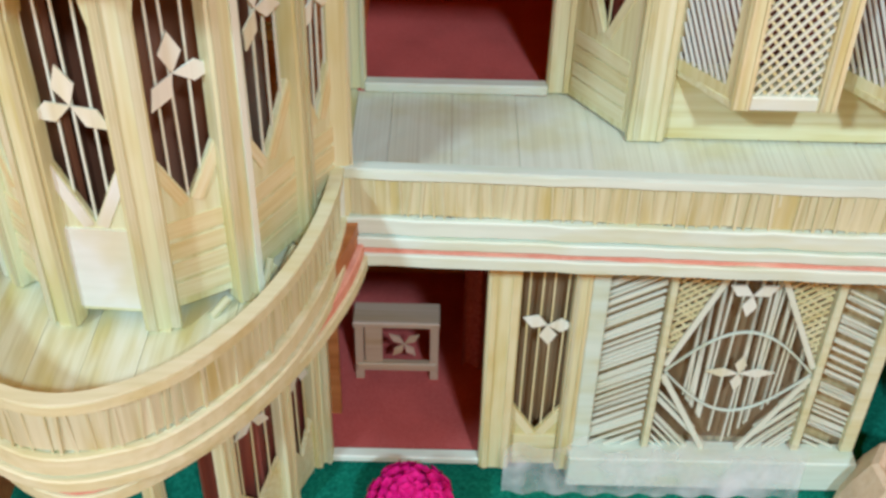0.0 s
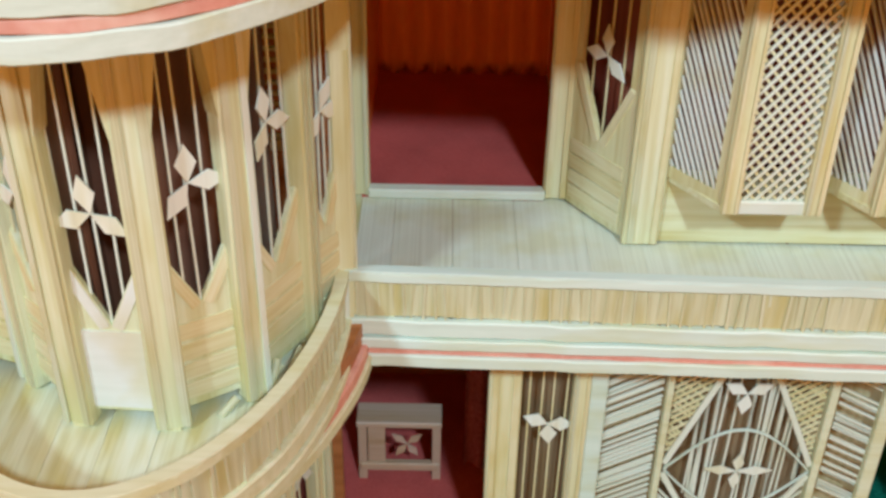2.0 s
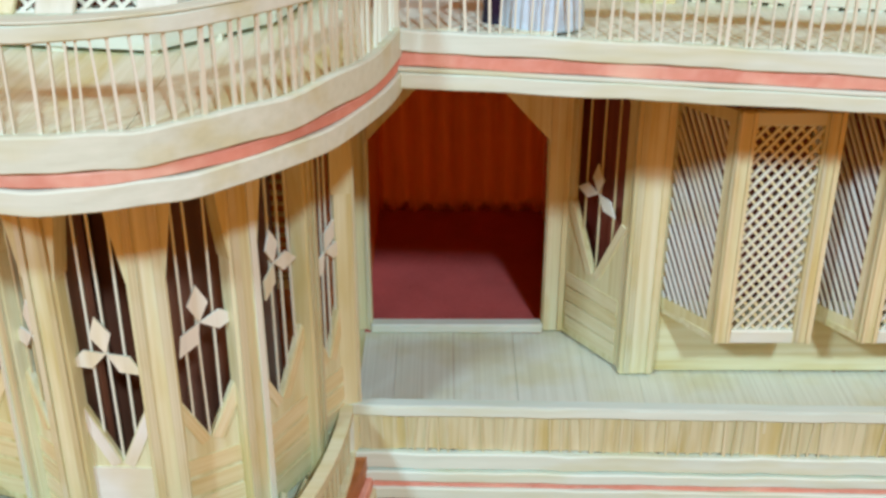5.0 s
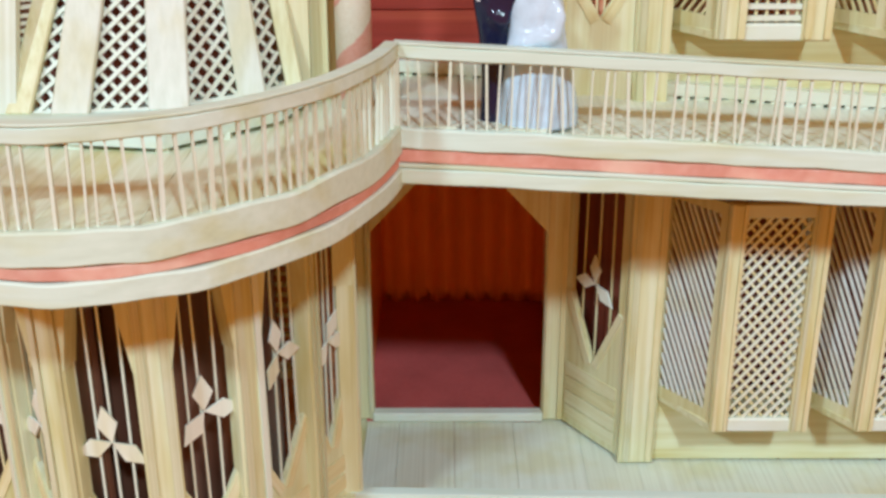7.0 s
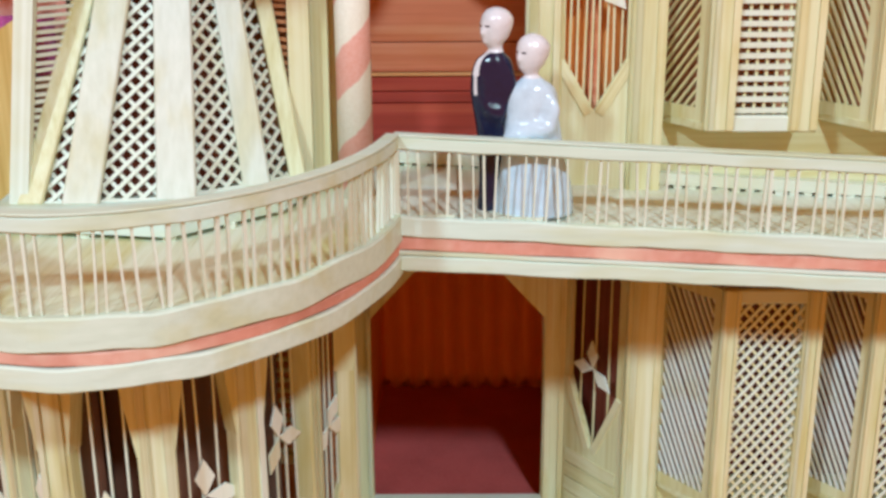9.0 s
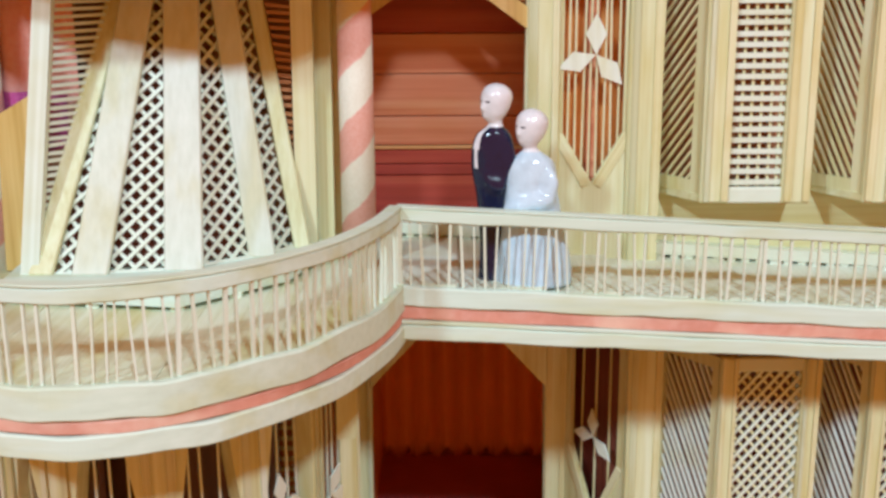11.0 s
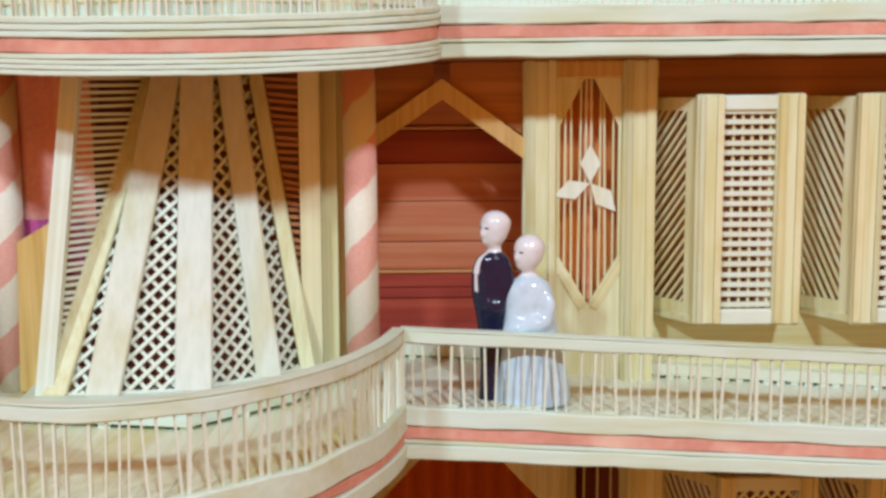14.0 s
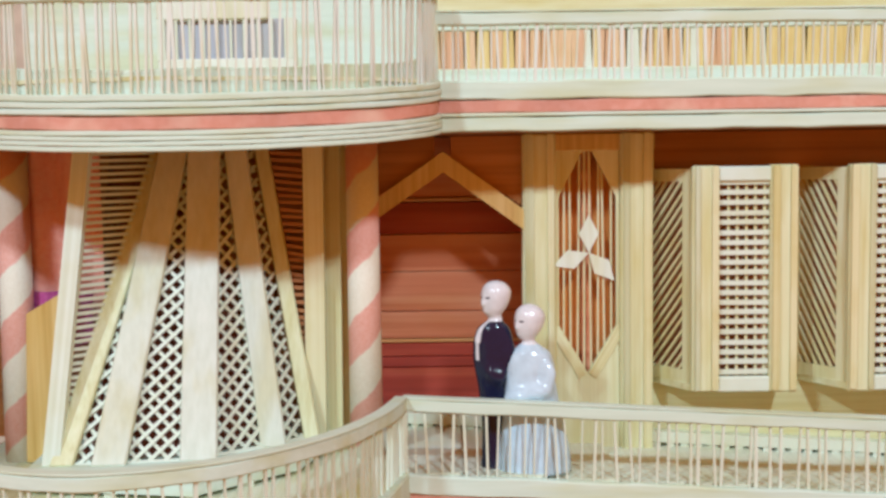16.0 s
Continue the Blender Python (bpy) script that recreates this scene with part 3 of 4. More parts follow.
stick("shutter_rail", tower, (-6.6, 1.45, -22.2), (-3.0, 1.45, -22.2), 0.4, 0.2, STRAW)
for i in range(20):
    z = -21.8 + i * 0.42
    stick("shutter_slat", tower, (-6.6, 1.4, z), (-3.0, 1.4, z + random.uniform(-0.05, 0.05)), 0.16, 0.1, DRY_STICK)

# ---- rooms ----
for nm, z0, z1, y0 in (("wall_inner_1", F1, U2, 5.2), ("wall_inner_2", F2, U3, 4.6), ("wall_inner_0", F0, U1, 5.0)):
    bm = bmesh.new()
    add_box(bm, -18, -2.9, y0, y0 + 0.4, z0, z1)
    add_box(bm, -18, -17.6, -3, y0, z0, z1)
    setting(nm, bm, BROWN, "brown inner wall behind the tower", "wall")
back2 = thing("back_wall", (2.4, 7.0, F2), "back wall of level red-brown and maroon planks on the second floor", "wall", kind="structure")
for z0, z1, mat, out in ((F2, -9.3, WINE, 0.0), (-9.27, -8.85, WINE, 0.08), (-8.82, -8.25, WINE, 0.0), (-8.22, -8.08, COPPER, 0.1), (-8.05, -6.9, REDWOOD_X, 0.05), (-6.87, -5.2, REDWOOD_X, 0.0), (-5.17, -3.6, REDWOOD_X, 0.04), (-3.57, -2.25, WINE, 0.02), (-2.2, -2.06, COPPER, 0.12), (-2.02, U3, REDWOOD_X, 0.0)):
    part("plank", box(-2.5, 7.4, 7.0 - out, 7.5, z0, z1, 0.03), mat, back2)
bm = bmesh.new()
add_box(bm, -15, 26, 16.0, 16.6, F0, U1)
setting("wall_back_0", bm, BROWN, "dark brown back wall of the ground floor room", "wall")
for nm, y0, y1, z in (("carpet_floor_1", 8.3, 22, F1), ("carpet_floor_2", 5.9, 7.0, F2), ("carpet_floor_0", 2.4, 16, F0)):
    bm = bmesh.new()
    add_box(bm, -1.9 if nm != "carpet_floor_0" else -4, 6.15, y0, y1, z - 0.3, z + 0.1)
    add_box(bm, 6.15, 7.15, y0 + 1.0, y1, z - 0.3, z + 0.1)
    setting(nm, bm, CARPET, "wine red carpet laid in a model room", "carpet")
for nm, y0, y1, z0, z1 in (("partition_1", 9.4, 22, F1, U2), ("partition_2", 4.2, 12.5, F2, U3), ("partition_0", 3.5, 16, F0, U1)):
    for k, x in enumerate((-2.3 if nm != "partition_0" else -4.4, 7.2)):
        bm = bmesh.new()
        add_box(bm, x, x + 0.4, y0, y1, z0, z1)
        setting(nm, bm, REDWOOD_Z if nm == "partition_1" else REDWOOD_X, "side wall of a model room in red-brown wood", "wall")
for nm, x0, x1, y0, y1, z0, z1 in (("wall_side", -15.6, -15.0, 8, 27, F0, U3), ("wall_side", 26, 26.6, 2, 27, F0, U3), ("wall_rear", -15.6, 26.6, 27, 27.6, F0, F1), ("wall_rear", -15.6, 26.6, 27, 27.6, U2, U3 + 8)):
    bm = bmesh.new()
    add_box(bm, x0, x1, y0, y1, z0, z1)
    setting(nm, bm, BROWN, "outer wall of the model house in brown wood", "wall")


# unseen strip, added so that no outside light shows below the curtain
bm = bmesh.new()
add_box(bm, -1.9, 7.2, 21.75, 21.95, F1, F1 + 0.6)
setting("baseboard", bm, MAROON, "dark maroon strip added to cover the lit gap under the rust curtain", "baseboard")


# ---- door fronts ----
def bracket(parent, corner, inward, drop, width, y, mat=VENEER_Z):
    """A slanting board across an upper corner of a doorway."""
    x, z = corner
    fr = (Vector((x, y, z)), Vector((1, 0, 0)), Vector((0, 0, 1)), Vector((0, 1, 0)))
    bm = bmesh.new()
    pts = [(0, 0), (inward, 0), (0, -drop)]
    add_prism(bm, pts if inward < 0 else pts[::-1], fr, 0.3)
    part("bracket", bm, mat, parent, "slanting veneer board across the corner of the doorway")


door1 = thing("doorway", (2.3, 8.6, F1), "open doorway in a straw veneer front with a white sill and slanting corner boards", "doorway", "doorways")
column(door1, -1.95, 8.7, F1, U2, 0.8, 0.7)
column(door1, -2.75, 7.6, F1, U2, 0.9, 0.7)
column(door1, 6.65, 8.7, F1, U2, 1.0, 0.7)
part("sill", box(-1.6, 6.2, 8.15, 8.75, F1, F1 + 0.45), PALE, door1, "white door sill")
part("lintel", box(-2.4, 7.2, 8.3, 8.9, -16.6, U2), VENEER_X, door1)
bracket(door1, (6.2, -16.6), -2.3, 2.5, 0.5, 8.3)
bracket(door1, (-1.55, -16.6), 2.3, 2.5, 0.5, 8.3)
pointed_panel(door1, (7.05, 8.3), (9.2, 5.2), F1 + 0.1, U2, 6.7, 3.7, 14.0, 11.8, 0.40, 3, (0.05, 7.5, 1.3), (VENEER_Z, VENEER_Z), (95, 185, 325), strips=True, back=(0.9, MAROON))
column(door1, 9.95, 5.2, F1, U2, 1.5, 0.9)

door2 = thing("doorway", (2.0, 3.8, F2), "open doorway under a gabled arch of slanting boards with a stick-filled panel beside it", "doorway", "doorways")
column(door2, 5.45, 3.75, F2 - 0.5, U3, 1.3, 0.7)
part("lintel", box(4.8, 10, 3.5, 4.0, -0.2, U3), GOLD, door2)
for x0, x1, za, zb in ((1.7, 4.85, -0.95, -3.25), (1.7, -1.6, -0.95, -3.2)):
    fr = (Vector((0, 3.45, 0)), Vector((1, 0, 0)), Vector((0, 0, 1)), Vector((0, 1, 0)))
    for nm, pts, mat, y, words in (
            ("arch_board", [(x0, za), (x1, zb), (x1, zb + 0.8), (x0, za + 0.8)], GOLD, 3.4, "slanting golden veneer board of the gabled arch"),
            ("arch_filling", [(x0 + (x1 - x0) * 0.1, za + 0.5), (x1, zb + 0.9), (x1, U3 - 0.05), (x0 + (x1 - x0) * 0.1, U3 - 0.05)], BROWN, 3.72, "brown board above the gabled arch")):
        bm = bmesh.new()
        add_prism(bm, pts if x1 < x0 else pts[::-1], (Vector((0, y, 0)), *fr[1:]), 0.25)
        part(nm, bm, mat, door2, words)
pointed_panel(door2, (6.1, 3.55), (8.6, 3.55), F2 - 0.7, U3, 5.1, 3.2, 12.35, 10.2, 0.12, 8, (0.05, 8.0, 1.5), (VENEER_Z, VENEER_Z), (90, 200, 312), False, True, (1.2, REDWOOD_Z))
column(door2, 9.25, 3.75, F2 - 0.8, U3, 1.3, 0.8)
part("return_wall", box(9.55, 9.85, 4.1, 4.8, F2 - 1.0, U3), VENEER_Z, door2, "narrow veneer wall behind the column")


# ---- oriel windows ----
def oriel(x0, x1, y, wall_y, z0, z1, left, kind, slant, label):
    ob = thing("oriel_window", ((x0 + x1) / 2, wall_y, z0), label, "window", "oriel windows")
    w = x1 - x0
    cw = 1.05 if kind == "louvre" else 0.7
    for x in (x0 + cw / 2, x1 - cw / 2):
        column(ob, x, y + 0.2, z0, z1, cw, 0.5)
    part("head", box(x0 + cw - 0.06, x1 - cw + 0.06, y + 0.02, y + 0.4, z1 - 0.6, z1 - 0.02), PALE, ob, "white top board")
    part("sill", box(x0 + cw - 0.06, x1 - cw + 0.06, y + 0.02, y + 0.4, z0, z0 + 0.6), PALE, ob, "white bottom board")
    fr = panel_frame((x0 + cw - 0.06, y + 0.2, z0), (x1, y + 0.2, z0))
    wi = w - 2 * cw + 0.12
    inner = [(0, 0.6), (wi, 0.6), (wi, z1 - z0 - 0.6), (0, z1 - z0 - 0.6)]
    if kind == "lattice":
        grid = part("lattice", box(x0 + cw - 0.06, x0 + cw + 0.02, y + 0.15, y + 0.3, z0 + 0.5, z1 - 0.5, 0), PALE, ob, "diagonal lattice of bamboo strips")
        hatch("lattice_strip", grid, fr, inner, 50, 0.33, 0.115, 0.07, PALE)
        hatch("lattice_strip", grid, fr, inner, -50, 0.33, 0.115, 0.07, STRAW, 0.08)
    else:
        grid = part("louvre", box(x0 + cw - 0.06, x0 + cw + 0.02, y + 0.15, y + 0.3, z0 + 0.5, z1 - 0.5, 0), PALE, ob, "level louvre slats on upright sticks")
        hatch("slat", grid, fr, inner, 0, 0.385, 0.19, 0.1, PALE, 0.0, 4, 0.05)
        hatch("upright", grid, fr, inner, 90, 0.36, 0.11, 0.1, STRAW, 0.12)
    for (xa, ya), (xb, yb), ang in (((left, wall_y), (x0, y + 0.3), slant), ((x1 - 0.2, y + 0.3), (x1 - 0.1, wall_y), -55)):
        fr = panel_frame((xa, ya, z0 + 0.3), (xb, yb, z0 + 0.3))
        ww, hh = (Vector((xb, yb)) - Vector((xa, ya))).length, z1 - z0 - 0.4
        bm = bmesh.new()
        st = 0.3 if kind == "lattice" else 0.42
        for s0, s1, h0, h1 in ((0, 0.16, 0, hh), (ww - st, ww, 0, hh), (0.16, ww - st, 0, 0.5), (0.16, ww - st, hh - 0.5, hh)):
            add_prism(bm, [(s0, h0), (s1, h0), (s1, h1), (s0, h1)], fr, 0.2)
        side = part("side_frame", bm, VENEER_Z, ob, "slanting side frame filled with diagonal sticks")
        hatch("diagonal_stick", side, fr, [(0.16, 0.5), (ww - st, 0.5), (ww - st, hh - 0.5), (0.16, hh - 0.5)], ang, 0.28 if kind == "lattice" else 0.29, 0.10 if kind == "lattice" else 0.105, 0.1, WHITE if kind == "lattice" else STRAW, 0.05)
    bm = bmesh.new()
    add_prism(bm, [(left + 0.1, wall_y), (x0, y + 0.12), (x1, y + 0.12), (x1 - 0.05, wall_y)], (Vector((0, 0, z0 + 0.05)), Vector((1, 0, 0)), Vector((0, 1, 0)), Vector((0, 0, 1))), 0.28)
    part("floor_board", bm, VENEER_X, ob, "flat veneer board under the window")
    return ob


for x in (12.4, 18.25, 24.0):
    oriel(x, x + 3.9, 2.5, 5.1, -25.5, -15.7, x - 1.75, "lattice", -62, "projecting bamboo window with diagonal lattice on the first floor")
for x in (11.2, 17.2, 23.2):
    oriel(x, x + 4.05, 2.3, 4.5, -9.6, -0.85, x - 1.35, "louvre", 50 if x < 12 else -60, "projecting bamboo window with level louvres on the second floor")


def fill_wall(name, x0, x1, y0, y1, z0, z1, mat, label):
    bm = bmesh.new()
    add_box(bm, x0, x1, y0, y1, z0, z1)
    return setting(name, bm, mat, label, "wall")


fill_wall("wall_front_1", 10.6, 26, 5.1, 5.5, F1, -25.2, VENEER_X, "low straw veneer wall under the projecting windows")
# three added sheets that keep light out of the gaps in front of them
fill_wall("wall_inner_1", 7.65, 10.55, 9.8, 10.1, F1, U2, MAROON, "dark maroon sheet added to block light behind the angled panel")
fill_wall("wall_inner_1", 10.6, 26, 6.2, 6.5, F1, U2, MAROON, "dark maroon sheet added behind the projecting windows to darken their gaps")
fill_wall("wall_inner_2", 9.9, 26, 6.0, 6.3, F2 - 1.6, U3, REDWOOD_X, "red-brown sheet added behind the projecting windows to darken their gaps")
fill_wall("wall_front_1", 10.6, 26, 5.2, 5.6, -15.9, U2, VENEER_X, "veneer wall above the projecting windows")
fill_wall("wall_front_2", 9.9, 26, 4.5, 4.9, F2 - 1.6, -9.3, VENEER_X, "low straw veneer wall under the projecting windows")
fill_wall("wall_front_2", 9.9, 26, 4.4, 4.9, -0.9, U3, BROWN, "brown wall above the projecting windows")
for x in (17.0, 22.9):
    fill_wall("wall_pier_1", x - 0.3, x + 0.3, 5.0, 5.5, -25.2, -15.9, VENEER_Z, "veneer pier between projecting windows")
# the darker golden tone of these piers carries the shade of the recess
for x in (16.0, 22.0):
    fill_wall("wall_pier_2", x - 0.5, x + 0.5, 4.4, 4.9, -9.3, -0.9, GOLD, "veneer pier between projecting windows, recess shade put into its golden tone")

# ---- low steps along the second floor front ----
def front_step(p, q, depth):
    """A thin tread on short feet between two places on the second floor."""
    (x0, y0), (x1, y1) = p, q
    ob = thing("front_step", ((x0 + x1) / 2, (y0 + y1) / 2, F2), "long low step on short feet along the house front", "step", "front steps")
    stick("tread", ob, (x0, y0, F2 + sag(2, x0) + 0.40), (x1, y1, F2 + sag(2, x1) + 0.40), depth, 0.44, PLANK, (0, 0, 1))
    n = int(math.hypot(x1 - x0, y1 - y0) / 0.55)
    for i in range(n):
        k = (i + 0.5) / n
        x, y = x0 + (x1 - x0) * k, y0 + (y1 - y0) * k
        stick("foot", ob, (x, y, F2 - 0.05 + sag(2, x)), (x, y, F2 + 0.2 + sag(2, x)), 0.3, depth * 0.8, PLANK, (0, 1, 0))


front_step((-0.5, 5.75), (4.7, 5.75), 0.9)
front_step((9.9, 4.2), (26, 4.2), 0.5)

# ---- fan-shaped room on the second floor ----
fan = thing("fan_tower", (-7.2, 1.5, F2), "tapering tower of pale boards with diamond lattice between them", "tower")
bm = bmesh.new()
fr = (Vector((0, 0, F2 + 0.16)), Vector((1, 0, 0)), Vector((0, 1, 0)), Vector((0, 0, 1)))
add_prism(bm, [(-13.2, 4.0), (-12.6, -3.7), (-6.6, -4.7), (-3.5, -1.6), (-2.4, 2.6), (-2.4, 4.0)], fr, 0.54)
part("plinth", bm, BAND, fan, "pale plinth raised on short feet")
for x, y in ((-12.3, -3.3), (-9.5, -3.9), (-6.7, -4.3), (-5.1, -2.9), (-3.8, -1.3), (-2.8, 2.4)):
    stick("foot", fan, (x, y, F2 - 0.05), (x, y, F2 + 0.2), 0.4, 0.4, PALE)
FEET = [(-11.6, -2.75), (-9.95, -2.8), (-6.95, -2.3), (-4.6, -0.55), (-3.35, 0.7)]
TOPS = [(-8.9, 2.3), (-8.35, 1.8), (-7.25, 1.6), (-6.2, 1.9), (-5.35, 2.6)]
WIDE = [0.8, 1.2, 1.3, 0.95, 0.6]
FZ = F2 + 0.7
for (fx, fy), (tx, ty), w in zip(FEET, TOPS, WIDE):
    bm = bmesh.new()
    fr = panel_frame((fx - w / 2, fy, FZ), (fx + w / 2, fy, FZ), (tx - fx, ty - fy, U3 - FZ))
    o, u, v, n = fr
    v = Vector((tx - fx, ty - fy, U3 - FZ)).normalized()
    k = (Vector((tx, ty, U3)) - Vector((fx, fy, FZ))).length
    add_prism(bm, [(0, 0), (w, 0), (w * 0.96, k), (w * 0.04, k)], (o, u, v, n), 0.25)
    bmesh.ops.bevel(bm, geom=bm.edges[:], offset=0.05, segments=1, affect="EDGES")
    part("rib_board", bm, VENEER_Z if w < 0.9 else BAND_Z, fan, "pale leaning board")
for i in range(4):
    a, b = Vector((*FEET[i], FZ)), Vector((*FEET[i + 1], FZ))
    c, d = Vector((*TOPS[i + 1], U3)), Vector((*TOPS[i], U3))
    o, u, v, n = panel_frame(a, b, tuple((c + d) / 2 - (a + b) / 2))
    ea, eb = 0.3 * WIDE[i], 0.3 * WIDE[i + 1]
    poly = [((k - o).dot(u) + e, (k - o).dot(v)) for k, e in ((a, ea), (b, -eb), (c, -eb * 0.7), (d, ea * 0.7))]
    # added dark sheet: the shade between the strips is in its colour
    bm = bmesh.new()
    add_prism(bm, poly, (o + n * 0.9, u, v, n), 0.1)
    part("lining", bm, MAROON, fan, "dark sheet added behind the lattice for the shade in its gaps")
    holder = stick("panel_rail", fan, a + n * 0.3, b + n * 0.3, 0.3, 0.2, PALE, n)
    holder.name = "bottom_rail"
    for ang, dep, mat in ((42, 0.3, PALE), (-48, 0.4, PALE)):
        hatch("lattice_strip", fan, (o, u, v, n), poly, ang, 0.385, 0.13, 0.08, mat, dep)
# same for the slats: an added sheet, dark as the shaded gaps
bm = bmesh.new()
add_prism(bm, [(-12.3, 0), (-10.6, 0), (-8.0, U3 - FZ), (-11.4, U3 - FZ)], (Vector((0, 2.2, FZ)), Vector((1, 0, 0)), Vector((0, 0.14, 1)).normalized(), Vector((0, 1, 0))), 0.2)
part("backing", bm, MAROON, fan, "dark sheet added behind the slats for the shade in their gaps")
stick("post", fan, (-12.0, -2.5, FZ - 0.4), (-10.9, -1.0, U3), 0.6, 0.4, PALE)
for x, y, w in ((-3.15, 1.6, 0.75), (-2.5, 2.2, 0.6), (-2.1, 2.6, 0.4)):
    stick("post", fan, (x - 0.1, y, F2), (x, y, U3), w, 0.4, STRAW)
for i in range(40):
    z = -9.4 + i * 0.245
    k = (z - FZ) / (U3 - FZ)
    a = Vector((-12.0, -2.5, FZ)).lerp(Vector((-10.9, -1.0, U3)), k)
    b = Vector((*FEET[0], FZ)).lerp(Vector((*TOPS[0], U3)), k)
    stick("slat", fan, (a.x, a.y + 0.3, z), (b.x + 0.1, b.y + 0.55, z + random.uniform(-0.05, 0.05)), 0.12, 0.1, PALE, (0, 1, 0))
for i in range(34):
    z = -8.6 + i * 0.27
    k = (z - FZ) / (U3 - FZ)
    b = Vector((*FEET[4], FZ)).lerp(Vector((*TOPS[4], U3)), k)
    stick("slat", fan, (b.x, b.y + 0.3, z + 0.15), (-3.2, 1.9, z + random.uniform(-0.1, 0.1)), 0.13, 0.1, RUST, (0, 1, 0))

for x in (-1.3, -14.3):
    bm = bmesh.new()
    bmesh.ops.create_cone(bm, cap_ends=True, segments=20, radius1=0.62, radius2=0.6, depth=U3 - F2)
    bmesh.ops.translate(bm, vec=(x, 1.0, (U3 + F2) / 2), verts=bm.verts)
    st = thing("striped_column", (x, 1.0, F2), "round column wound with salmon and white ribbon", "column", "striped columns")
    part("shaft", bm, STRIPED, st, "", True)

# ---- ground floor front ----
G = 2.2
ground = thing("ground_front", (8, G, F0), "ground floor front of straw veneer with an open doorway and a stick-filled panel", "facade")
part("sill", box(-3.1, 4.0, G - 0.2, G + 0.4, F0, F0 + 0.4), PALE, ground, "white door sill")
column(ground, -3.5, G, F0, U1, 0.9, 0.7)
column(ground, 4.5, G, F0, U1, 1.4, 0.8, 0, 1.0)
pointed_panel(ground, (5.1, G), (7.6, G), F0, U1, 4.0, 2.2, 14.0, 13.0, 0.12, 4, (0.1, 8.9, 1.15, 0.66), petals=(160, 0, 275), strips=True, back=(0.9, UMBER))
column(ground, 7.75, G, F0, U1, 0.7, 0.8, 0, 1.0)
lower_room = thing("ground_tower", (-6, -1, F0), "straw veneer tower room on the ground floor under the round balcony", "tower")
for p, q in (((-6.8, -3.2), (-4.8, -0.6)), ((-4.8, -0.6), (-3.7, 2.0))):
    pointed_panel(lower_room, p, q, F0, U1, 3.6, 1.8, 13.6, 12.0, 0.3, 3, (0, 7.0, 1.1), board=False, back=(0.9, MAROON))
for x, y in ((-6.8, -3.2), (-4.8, -0.6), (-3.75, 1.9), (-9.6, -4.2)):
    column(lower_room, x, y, F0, U1, 0.7, 0.6, 60, 2.0)


